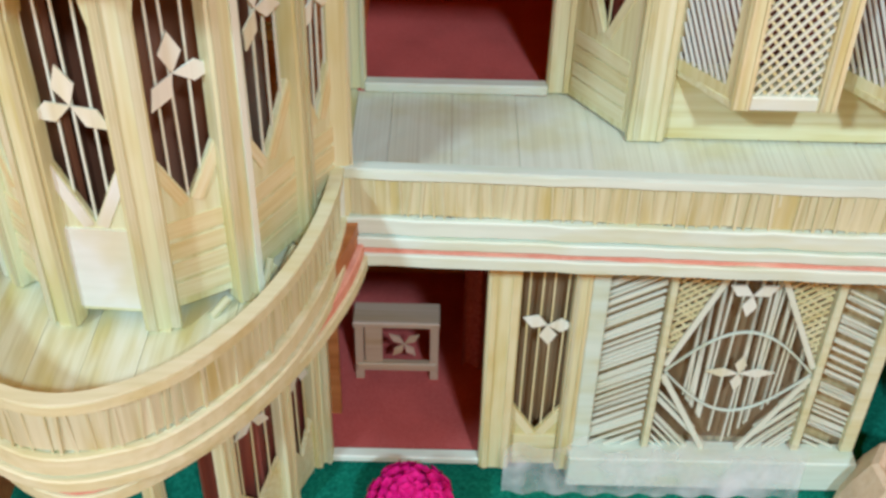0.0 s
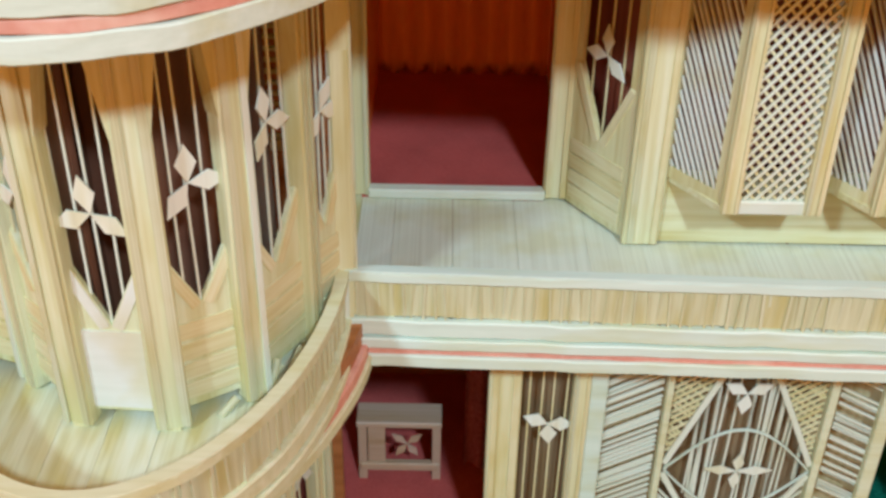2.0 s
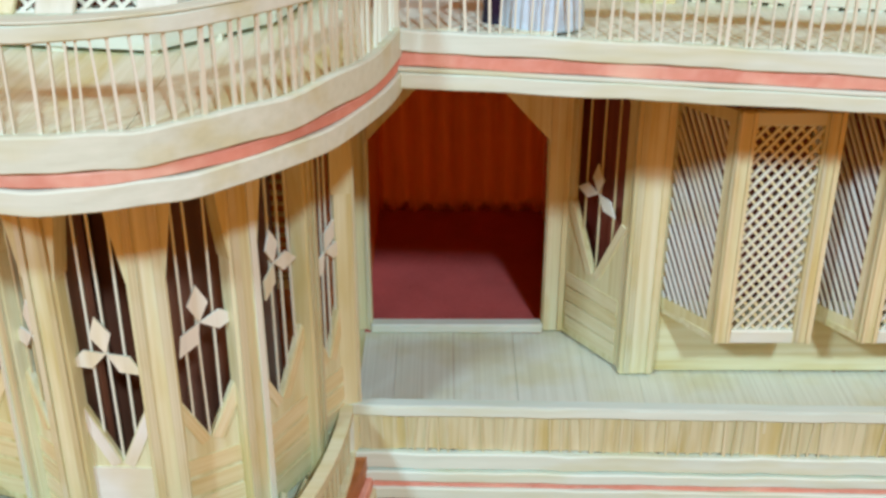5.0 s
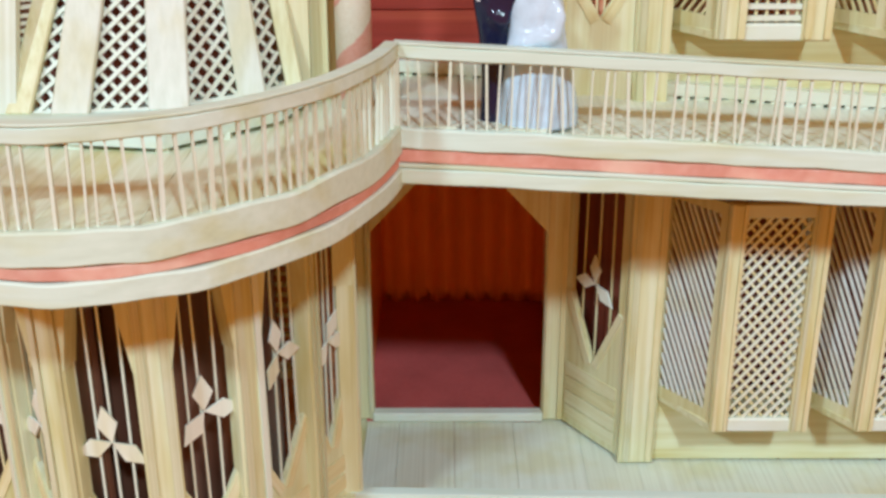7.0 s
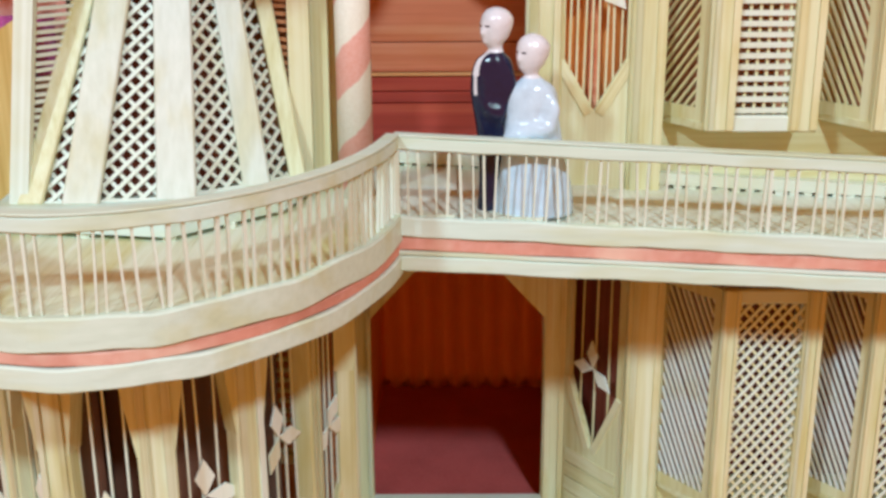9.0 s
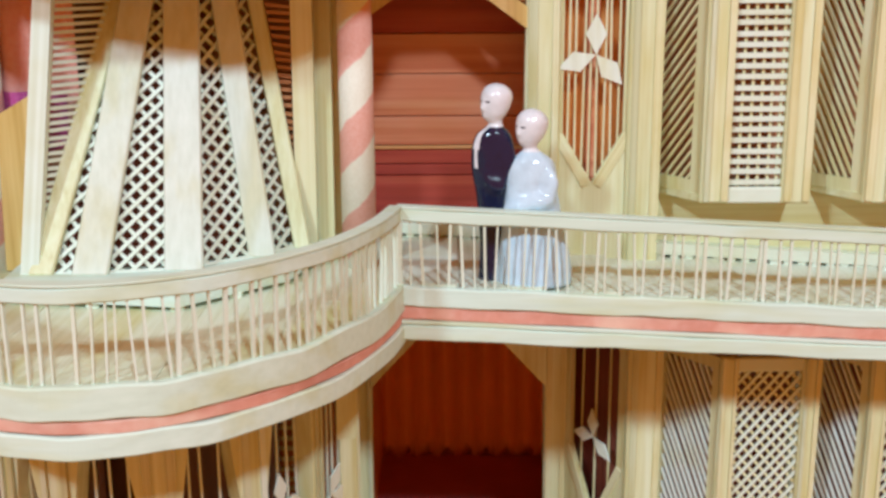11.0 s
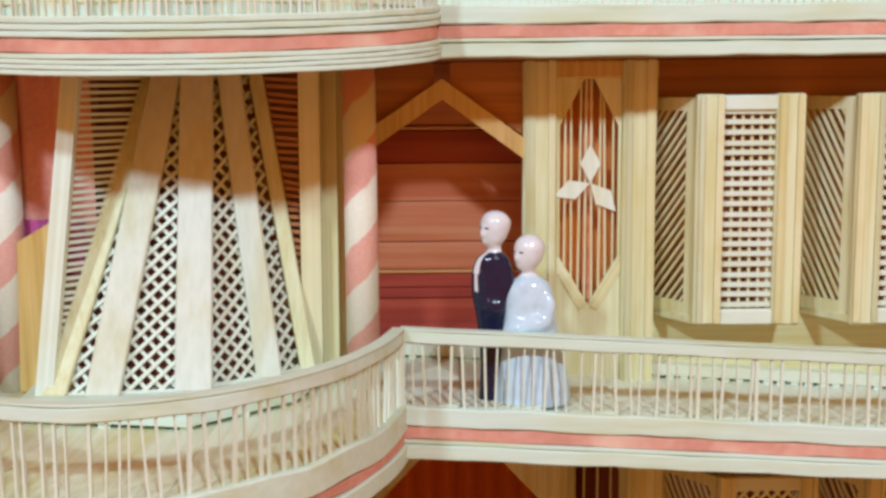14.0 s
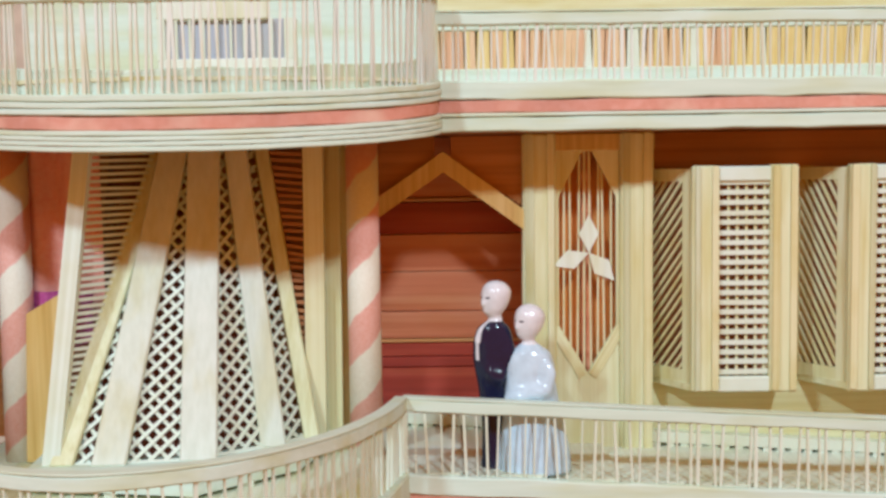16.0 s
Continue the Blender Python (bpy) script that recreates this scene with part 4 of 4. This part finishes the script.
def ground_screen(x0, x1, label):
    ob = thing("stick_screen", ((x0 + x1) / 2, G, F0), label, "screen")
    z0, z1 = F0, U1
    part("base", box(x0, x1, G - 1.0, G + 0.3, z0 - 0.4, z0 + 1.5), BAND, ob, "pale base board")
    xs = (x0, x0 + 0.9, x0 + 3.4, x0 + 10.35, x1 - 0.7)
    part("backing", box(x0 + 0.3, x1 - 0.2, G + 0.7, G + 1.0, z0, z1), TAN, ob, "tan backing board")
    part("dark_backing", box(x0 + 3.8, x0 + 10.3, G + 0.55, G + 0.68, z0 + 1.5, z1), UMBER, ob, "brown board behind the upright sticks")
    for x, w in zip(xs, (0.9, 0.0, 0.3, 0.36, 0.6)):
        if w:
            part("upright", box(x, x + w, G - 0.35, G + 0.1, z0 + 1.6, z1), BAND if w > 0.8 else CREAM_BAND, ob, "pale upright board")
    fr = (Vector((0, G, 0)), Vector((1, 0, 0)), Vector((0, 0, 1)), Vector((0, 1, 0)))
    hatch("diagonal_stick", ob, fr, [(x0 + 0.9, z0 + 1.5), (x0 + 3.3, z0 + 1.5), (x0 + 3.3, z1), (x0 + 0.9, z1)], 29, 0.255, 0.10, 0.1, PALE, 0.0, 4, 0.14)
    hatch("diagonal_stick", ob, fr, [(x0 + 10.9, z0 + 1.6), (x1 - 0.7, z0 + 1.6), (x1 - 0.7, z1), (x0 + 10.9, z1)], -27, 0.25, 0.10, 0.1, PALE, 0.0, 4, 0.14)
    a, b, c, d = x0 + 3.8, x0 + 10.3, z0 + 1.5, z1
    m, zm = (a + b) / 2, z0 + 6.5
    hatch("upright_stick", ob, fr, [(a, zm), (m, c), (b, zm), (m - 0.2, d), (m - 0.35, d)], 90, 0.25, 0.085, 0.1, PALE, 0.1, 4, 0.22)
    hatch("net_strip", ob, fr, [(a, zm + 0.4), (m - 0.35, d), (a, d)], 35, 0.3, 0.1, 0.1, STRAW)
    hatch("net_strip", ob, fr, [(a, zm + 0.4), (m - 0.35, d), (a, d)], -40, 0.3, 0.09, 0.1, STRAW, 0.1)
    hatch("net_strip", ob, fr, [(b, zm + 0.4), (b, d), (m - 0.15, d)], 35, 0.3, 0.1, 0.1, STRAW)
    hatch("net_strip", ob, fr, [(b, zm + 0.4), (b, d), (m - 0.15, d)], -40, 0.3, 0.09, 0.1, STRAW, 0.1)
    hatch("slant_stick", ob, fr, [(a, c), (m - 0.6, c), (a, zm - 0.4)], -50, 0.27, 0.1, 0.1, PALE)
    hatch("slant_stick", ob, fr, [(b, c), (b, zm - 0.4), (m + 0.6, c)], 50, 0.27, 0.1, 0.1, PALE)
    for p, q in (((a, zm + 0.3), (m - 0.35, d)), ((b, zm + 0.3), (m - 0.15, d)), ((a, zm - 0.3), (m - 0.8, c)), ((b, zm - 0.3), (m + 0.8, c))):
        stick("strip", ob, (p[0], G - 0.15, p[1]), (q[0], G - 0.15, q[1]), 0.26, 0.1, PALE)
    for sgn in (1, -1):
        bm = bmesh.new()
        path = [(a + (b - a) * i / 24, zm + sgn * 2.4 * math.sin(math.pi * i / 24)) for i in range(25)]
        ra = [[bm.verts.new((x, G - 0.2 + dy, z + dz)) for dy, dz in ((-0.05, -0.05), (-0.05, 0.05), (0.05, 0.05), (0.05, -0.05))] for x, z in path]
        for r, s in zip(ra, ra[1:]):
            for i in range(4):
                bm.faces.new((r[i], r[(i + 1) % 4], s[(i + 1) % 4], s[i]))
        part("arc", bm, BAND, ob, "thin bent bamboo arc")
    u, v, n = fr[1:]
    for k, size in ((3, 1.6), (88, 1.05), (176, 1.45), (268, 1.05)):
        petal(ob, Vector((m, G - 0.3, zm)), u, v, n, k, size, 0.52)
    for k in (28, 152, 265):
        petal(ob, Vector((m - 0.2, G - 0.3, zm + 4.5)), u, v, n, k, 1.15, 0.66)


ground_screen(7.95, 21.3, "bamboo stick screen with a lens-shaped arc and white petals")


# ---- figurines ----
def paint(name, c, rough):
    m, nt, b = nodes_of(name, rough)
    tc = nt.nodes.new("ShaderNodeTexCoord")
    f = noise_tex(nt, tc.outputs["Object"], 260.0, 3.0)
    nt.links.new(ramp(nt, f, [(0.3, tuple(k * 0.85 for k in c)), (0.7, c)]), b.inputs["Base Color"])
    bump(nt, b, f, 0.45, 0.0008)
    return m


SKIN, NAVY, BLUE = paint("pale_pink_glaze", (0.76, 0.78, 0.83), 0.2), paint("navy_glaze", (0.010, 0.013, 0.045), 0.1), paint("pale_blue_glaze", (0.56, 0.73, 0.86), 0.14)


def figurine(name, x, y, z, rings, bulges, shirt, brow, label, coat):
    """A glazed figure in one mesh: rings of (height, shift, half width, half depth), with bulges for arms and nose, facing the tower."""
    seg, per = 56, 5
    rows = []
    for i in range(len(rings) - 1):
        p0, p1, p2, p3 = (Vector(rings[min(max(i + k, 0), len(rings) - 1)]) for k in (-1, 0, 1, 2))
        for j in range(per):
            t = j / per
            rows.append(0.5 * (2 * p1 + (p2 - p0) * t + (2 * p0 - 5 * p1 + 4 * p2 - p3) * t * t + (3 * p1 - p0 - 3 * p2 + p3) * t ** 3))
    rows.append(Vector(rings[-1]))
    bm = bmesh.new()
    loops = []
    for h, shift, rx, ry in rows:
        loop = []
        for k in range(seg):
            a = 360 * k / seg
            g = 1 + sum(amp * math.exp(-(((a - at + 180) % 360 - 180) / wide) ** 2 - ((h - mid) / tall) ** 2) for at, wide, mid, tall, amp in bulges)
            loop.append(bm.verts.new(metres((x + shift + rx * g * math.cos(radians(a)), y + ry * g * math.sin(radians(a)), z + h))))
        loops.append(loop)
    neck = brow[0]
    for (h, *_), la, lb in zip(rows, loops, loops[1:]):
        for k in range(seg):
            f = bm.faces.new((la[k], la[(k + 1) % seg], lb[(k + 1) % seg], lb[k]))
            a = 360 * (k + 0.5) / seg
            f.material_index = 1 if h > neck or (shirt and shirt[0] < h < neck and abs(a - 212) < shirt[1] * (h - shirt[0])) else 0
            if brow[1] < h < brow[2] and (188 < a < 206 or 226 < a < 246):
                f.material_index = 2
    bm.faces.new(loops[0][::-1])
    bm.faces.new(loops[-1])
    bmesh.ops.recalc_face_normals(bm, faces=bm.faces)
    me = bpy.data.meshes.new(name)
    bm.to_mesh(me)
    bm.free()
    for m in (coat, SKIN, NAVY):
        me.materials.append(m)
    for p in me.polygons:
        p.use_smooth = True
    return tagged(new(name, me), label, "figurine", "wedding figurines")


F2F = F2 + sag(2, 4.0)
HEAD = [(0.0, 0.0, 0.24, 0.24), (0.14, -0.06, 0.30, 0.30), (0.34, -0.04, 0.43, 0.42), (0.62, 0.0, 0.51, 0.50), (0.9, 0.03, 0.53, 0.52), (1.12, 0.03, 0.45, 0.45), (1.28, 0.02, 0.28, 0.28), (1.35, 0.02, 0.06, 0.06)]
figurine("figurine", 3.42, -0.4, F2F, [(0.0, 0.0, 0.50, 0.38), (0.3, 0.0, 0.46, 0.36), (1.5, 0.0, 0.42, 0.34), (2.6, 0.0, 0.50, 0.40), (3.4, 0.0, 0.57, 0.43), (4.2, 0.02, 0.66, 0.46), (4.8, 0.03, 0.68, 0.46), (5.2, 0.04, 0.56, 0.40), (5.42, 0.08, 0.32, 0.30)] + [(5.56 + h, 0.1 + k, rx, ry) for h, k, rx, ry in HEAD],
         [(318, 22, 4.3, 0.6, 0.42), (290, 20, 3.45, 0.3, 0.5), (262, 16, 3.6, 0.22, 0.35), (190, 20, 4.0, 0.8, 0.14), (214, 11, 6.10, 0.13, 0.20), (214, 18, 5.78, 0.10, 0.14), (40, 90, 6.6, 0.4, 0.06)], (3.6, 9.0), (5.44, 6.26, 6.34),
         "glazed porcelain figurine in a shiny navy suit standing behind the balustrade", NAVY)
figurine("figurine", 4.85, -0.6, F2F, [(0.0, 0.0, 1.30, 0.90), (0.8, 0.0, 1.24, 0.86), (1.8, -0.03, 1.10, 0.76), (2.6, -0.06, 0.98, 0.66), (3.3, -0.1, 0.90, 0.60), (3.9, -0.1, 0.86, 0.56), (4.3, -0.1, 0.72, 0.50), (4.55, -0.12, 0.42, 0.36)] + [(4.72 + h, -0.14 + k, rx, ry) for h, k, rx, ry in HEAD],
         [(312, 14, 3.6, 0.5, 0.42), (338, 7, 3.4, 0.5, -0.12), (286, 7, 3.5, 0.3, -0.12), (285, 20, 3.0, 0.22, 0.42), (250, 18, 2.85, 0.24, 0.36), (222, 20, 2.7, 0.3, 0.3), (214, 11, 5.26, 0.13, 0.20), (214, 18, 4.94, 0.10, 0.12), (30, 80, 5.5, 0.5, 0.10)] + [(k * 24, 7, 0.4, 1.2, 0.06) for k in range(15)], None, (4.6, 5.42, 5.5),
         "glazed porcelain figurine in a pale blue gown standing behind the balustrade", BLUE)


# ---- ground floor room: stool, curtain ----
ROSY = wood("dull_rosewood", (0.38, 0.28, 0.21), (0.49, 0.38, 0.29), (0.57, 0.46, 0.37), axis="x")
stool = thing("stool", (-0.45, 7.8, F0 + 0.1), "small dull rosewood stool with carved flower openings in the dark room", "stool")
part("seat", box(-2.45, 1.85, 7.4, 9.0, F0 + 3.65, F0 + 4.0), ROSY, stool, "rosewood seat board")
part("rail", box(-2.3, 1.75, 7.4, 7.8, F0 + 0.75, F0 + 1.25), ROSY, stool, "rosewood lower rail")
for x in (-2.15, 1.6):
    for y in (7.7, 8.8):
        stick("leg", stool, (x, y, F0 + 0.05), (x, y, F0 + 3.7), 0.42, 0.42, ROSY)
part("side_panel", box(-1.9, -1.0, 7.55, 7.75, F0 + 1.2, F0 + 3.65), ROSY, stool, "rosewood side board")
for k in (40, 140, 235, 305):
    petal(stool, Vector((0.1, 7.5, F0 + 2.55)), Vector((1, 0, 0)), Vector((0, 0, 1)), Vector((0, 1, 0)), k, 1.0, 0.45, ROSY, "carved rosewood petal")


def drape(name, x0, x1, y, z0, z1, wave, amp, material, label, skew=0.0):
    """A hanging cloth with upright folds, of real thickness."""
    ob = thing(name, ((x0 + x1) / 2, y, z0), label, "curtain")
    bm = bmesh.new()
    cols, rows = 110, 6
    faces = []
    for side in (0, 0.12):
        grid = []
        for j in range(rows + 1):
            h = j / rows
            grid.append([bm.verts.new((x0 + (x1 - x0) * i / cols + skew * (1 - h), y + side + amp * (0.7 + 0.3 * h) * math.sin(wave * i / cols * 2 * math.pi + 0.6 * h), z0 + (z1 - z0) * h + 0.15 * (1 - h) * math.sin(wave * i / cols * 4))) for i in range(cols + 1)])
        faces.append(grid)
        for j in range(rows):
            for i in range(cols):
                bm.faces.new((grid[j][i], grid[j][i + 1], grid[j + 1][i + 1], grid[j + 1][i]))
    part("cloth", bm, material, ob, "", True)
    return ob


PINK = cloth("rose_cloth", (0.92, 0.46, 0.38), (0.88, 0.39, 0.32), (0.94, 0.53, 0.45), 500)
MAUVE = cloth("mauve_cloth", (0.34, 0.11, 0.17), (0.26, 0.08, 0.13), (0.42, 0.16, 0.22), 500)
RUSTY = cloth("rust_cloth", (0.82, 0.30, 0.085), (0.78, 0.26, 0.065), (0.86, 0.36, 0.12), 900)
nt = RUSTY.node_tree
thin, both = nt.nodes.new("ShaderNodeBsdfTranslucent"), nt.nodes.new("ShaderNodeMixShader")
thin.inputs["Color"].default_value = (0.82, 0.34, 0.11, 1)
both.inputs["Fac"].default_value = 0.75
nt.links.new(nt.nodes["Principled BSDF"].outputs[0], both.inputs[1])
nt.links.new(thin.outputs[0], both.inputs[2])
nt.links.new(both.outputs[0], nt.nodes["Material Output"].inputs["Surface"])
drape("curtain", -1.88, 7.18, 21.4, F1 + 0.02, U2 - 0.02, 8.0, 0.28, RUSTY, "rust orange curtain hanging in folds across the first floor room")
drape("curtain", 3.0, 5.2, 8.0, F0 + 0.6, F0 + 9.5, 2.0, 0.25, MAUVE, "mauve curtain hanging in the ground floor room")
drape("curtain", -14.6, -11.2, 1.7, -6.4, U3, 2.5, 0.25, PINK, "rose red curtain beside the striped column")
drape("hem_band", -14.2, -11.6, 1.3, -7.3, -5.2, 2.0, 0.2, cloth("plum_cloth", (0.52, 0.10, 0.30), (0.44, 0.07, 0.24), (0.60, 0.15, 0.36), 500), "plum coloured cloth under the rose curtain")
seat_board = thing("corner_board", (-12.6, 1.2, F2), "golden veneer board standing behind the balustrade", "board")
bm = bmesh.new()
add_prism(bm, [(-13.9, F2 + 0.05), (-12.5, F2 + 0.05), (-12.3, -5.1), (-13.7, -5.9)], (Vector((0, 0.3, 0)), Vector((1, 0, 0)), Vector((0, 0, 1)), Vector((0, 1, 0))), 0.3)
part("board", bm, GOLD, seat_board)

# ---- top floor front ----
TINTS = [wood(f"tinted_stick_{nm}", d, m, l, piece=True, per_piece=0.4) for nm, d, m, l in (
    ("peach", (0.62, 0.38, 0.20), (0.74, 0.52, 0.32), (0.80, 0.62, 0.42)), ("ochre", (0.62, 0.46, 0.16), (0.74, 0.60, 0.26), (0.80, 0.70, 0.40)), ("rose", (0.58, 0.30, 0.16), (0.68, 0.42, 0.26), (0.76, 0.54, 0.36)))]
fence = thing("stick_wall", (13, 6.2, F3), "top floor wall of peach and ochre sticks between pale boards", "wall")
part("base_board", box(1.0, 26, 6.0, 6.4, F3 - 0.1, 3.25), BAND, fence, "pale base board")
part("top_board", box(1.0, 26, 6.0, 6.4, 4.8, 5.6), BAND, fence, "pale upper board")
part("back_board", box(1.0, 26, 6.5, 6.7, F3, 9.0), VENEER_X, fence, "straw board behind the sticks")
x = 1.2
while x < 26:
    w = random.uniform(0.18, 0.34)
    k = min(1.0, max(0.0, (x - 2) / 14))
    mat = TINTS[1] if random.random() < k * k + 0.25 * (x < 5) else random.choice((TINTS[0], TINTS[2], TINTS[0], PALE))
    stick("stave", fence, (x + w / 2, 6.15, 3.2), (x + w / 2 + random.uniform(-0.08, 0.08), 6.15, 4.9), w, 0.12, mat)
    x += w * random.uniform(1.0, 1.12)
part("upper_wall", box(-16, 26, 7.4, 7.8, F3, 14), BAND, fence, "straw veneer wall of the top storey")
GREYB = wood("grey_blue_board", (0.34, 0.36, 0.42), (0.42, 0.45, 0.52), (0.50, 0.53, 0.60), axis="z")
win = thing("window", (-6.2, 1.0, F3), "low window with a white frame and grey-blue panes behind the balustrade", "window")
part("frame", box(-8.7, -3.6, 0.9, 1.3, F3, 3.35), PETAL, win, "white lower frame")
part("head", box(-8.7, -4.6, 0.9, 1.3, 4.75, 5.6), PETAL, win, "white upper frame")
for x in (-8.55, -3.75):
    stick("jamb", win, (x, 1.1, 3.3), (x, 1.1, 4.8), 0.3, 0.4, PALE)
part("pane", box(-8.4, -3.9, 1.15, 1.25, 3.3, 4.8, 0.0), GREYB, win, "grey-blue pane")
for i in range(9):
    stick("bar", win, (-8.0 + i * 0.5, 1.0, 3.3), (-8.0 + i * 0.5, 1.0, 4.8), 0.09, 0.1, PALE)

# ---- flowers on the table ----


def pompom(name, at, radius, count, material, label, length=0.9):
    """A round flower head made of many small cupped petals."""
    rng = random.Random(5)
    ob = thing(name, at, label, "flower")
    bm = bmesh.new()
    for i in range(count):
        k = (i + 0.5) / count
        ph, th = math.acos(1 - 1.25 * k), math.pi * (1 + 5 ** 0.5) * i
        d = Vector((math.sin(ph) * math.cos(th), math.sin(ph) * math.sin(th), math.cos(ph)))
        side = d.orthogonal().normalized()
        side.rotate(Matrix.Rotation(rng.uniform(0, 6.28), 3, d))
        up = d.cross(side)
        c = Vector(at) + d * radius * rng.uniform(0.86, 1.0)
        r = length * rng.uniform(0.35, 0.6)
        ring = [bm.verts.new(c + (side * math.cos(a) + up * math.sin(a)) * r + d * r * 0.35 * (1 if j % 2 else 0.5)) for j, a in enumerate([0, 1.05, 2.1, 3.14, 4.19, 5.24])]
        mid = bm.verts.new(c - d * r * 0.4)
        for j in range(6):
            bm.faces.new((mid, ring[j], ring[(j + 1) % 6]))
    part("petals", bm, material, ob, "", True)
    bm = bmesh.new()
    bmesh.ops.create_icosphere(bm, subdivisions=2, radius=radius * 0.86)
    bmesh.ops.translate(bm, vec=at, verts=bm.verts)
    part("heart", bm, material, ob)
    stick("stem", ob, (at[0], at[1], F0 - 0.5), at, 0.3, 0.3, GREENY)
    return ob


GREENY = cloth("leaf_green", (0.03, 0.14, 0.06), (0.02, 0.09, 0.04), (0.06, 0.2, 0.09), 300)
MAGENTA = cloth("magenta_paper", (0.72, 0.01, 0.22), (0.62, 0.0, 0.17), (0.80, 0.03, 0.30), 400, 0.8)
PAPER = cloth("cream_paper", (0.70, 0.60, 0.42), (0.64, 0.54, 0.36), (0.76, 0.68, 0.52), 300, 0.8)
pompom("paper_flower", (0.75, -1.9, F0 + 1.6), 1.95, 150, MAGENTA, "round magenta paper flower on the green table cloth", 0.7)

vase = thing("paper_vase", (23.0, -0.4, F0 - 0.5), "cream folded paper vase with a salmon patch on the green cloth", "vase")
bm = bmesh.new()
seg, rings = 9, []
for z, r in ((0, 3.3), (0.5, 3.25), (2.6, 2.75), (4.2, 2.2), (4.4, 1.9), (4.1, 1.6), (2.0, 1.6)):
    rings.append([bm.verts.new((23.4 + r * math.cos(2 * math.pi * (i + 0.2) / seg), -0.4 + r * math.sin(2 * math.pi * (i + 0.2) / seg), F0 - 0.5 + z * 0.8)) for i in range(seg)])
for ra, rb in zip(rings, rings[1:]):
    for i in range(seg):
        bm.faces.new((ra[i], ra[(i + 1) % seg], rb[(i + 1) % seg], rb[i]))
bm.faces.new(rings[0][::-1])
bm.faces.new(rings[-1])
part("body", bm, PAPER, vase)
bm = bmesh.new()
add_prism(bm, [(0, 0.7), (0.9, 0), (1.8, 0.8), (0.9, 1.6)], (Vector((21.3, -3.25, F0 + 1.6)), Vector((1, -0.25, 0)).normalized(), Vector((0, -0.15, 1)).normalized(), Vector((0, 1, 0))), 0.4)
part("patch", bm, RED, vase, "salmon paper diamond")

# ---- sheer white strip along the foot of the screen ----
SHEER, nt, b = nodes_of("sheer_white", 0.9)
tc = nt.nodes.new("ShaderNodeTexCoord")
b.inputs["Base Color"].default_value = (0.80, 0.87, 0.90, 1)
rise = nt.nodes.new("ShaderNodeSeparateXYZ")
nt.links.new(tc.outputs["Generated"], rise.inputs[0])
# blotchy see-through white that fades out towards the top
alpha_blotch = ramp(nt, noise_tex(nt, tc.outputs["Object"], 34.0, 3.0), [(0.36, (0.12, 0.12, 0.12)), (0.70, (0.72, 0.72, 0.72))])
nt.links.new(mix(nt, 1.0, alpha_blotch, ramp(nt, rise.outputs["Z"], [(0.35, (1, 1, 1)), (0.95, (0, 0, 0))]), "MULTIPLY"), b.inputs["Alpha"])
net = thing("sheer_strip", (11, G - 1.3, F0 - 0.5), "sheer white strip along the foot of the screen, fading towards its top", "cloth")
bm = bmesh.new()
grid = []
for i in range(61):
    x = 4.9 + 13.9 * i / 60
    top = 2.7 + 0.5 * math.sin(x * 0.9) + 0.4 * math.sin(x * 2.3 + 1) + 1.3 / (1 + math.exp(-(x - 11.5) * 2)) + 0.6 / (1 + math.exp((x - 7.5) * 2))
    grid.append([bm.verts.new((x, G - 1.25 - 0.2 * (1 - j / 5) ** 2 + 0.12 * math.sin(x * 4 + j), F0 - 0.45 + top * j / 5)) for j in range(6)])
for ra, rb in zip(grid, grid[1:]):
    for j in range(5):
        bm.faces.new((ra[j], rb[j], rb[j + 1], ra[j + 1]))
part("sheet", bm, SHEER, net, "", True)

# ---- loose dowels at the foot of the tower ----
for a, b in (((-4.4, -4.7, F1 + 0.12), (-3.8, -4.1, F1 + 0.5)), ((-4.1, -5.1, F1 + 0.12), (-3.9, -4.3, F1 + 0.9)), ((-3.6, -3.9, F1 + 0.12), (-3.2, -3.2, F1 + 0.6)), ((-5.6, -6.3, F1 + 0.12), (-5.1, -5.8, F1 + 0.4))):
    loose = thing("loose_dowel", a, "short loose bamboo dowel leaning at the foot of the tower", "dowel", "loose dowels")
    stick("rod", loose, (a[0], a[1], a[2] - 0.1), b, 0.3, 0.28, DRY_STICK, (0, 1, 0), 8)
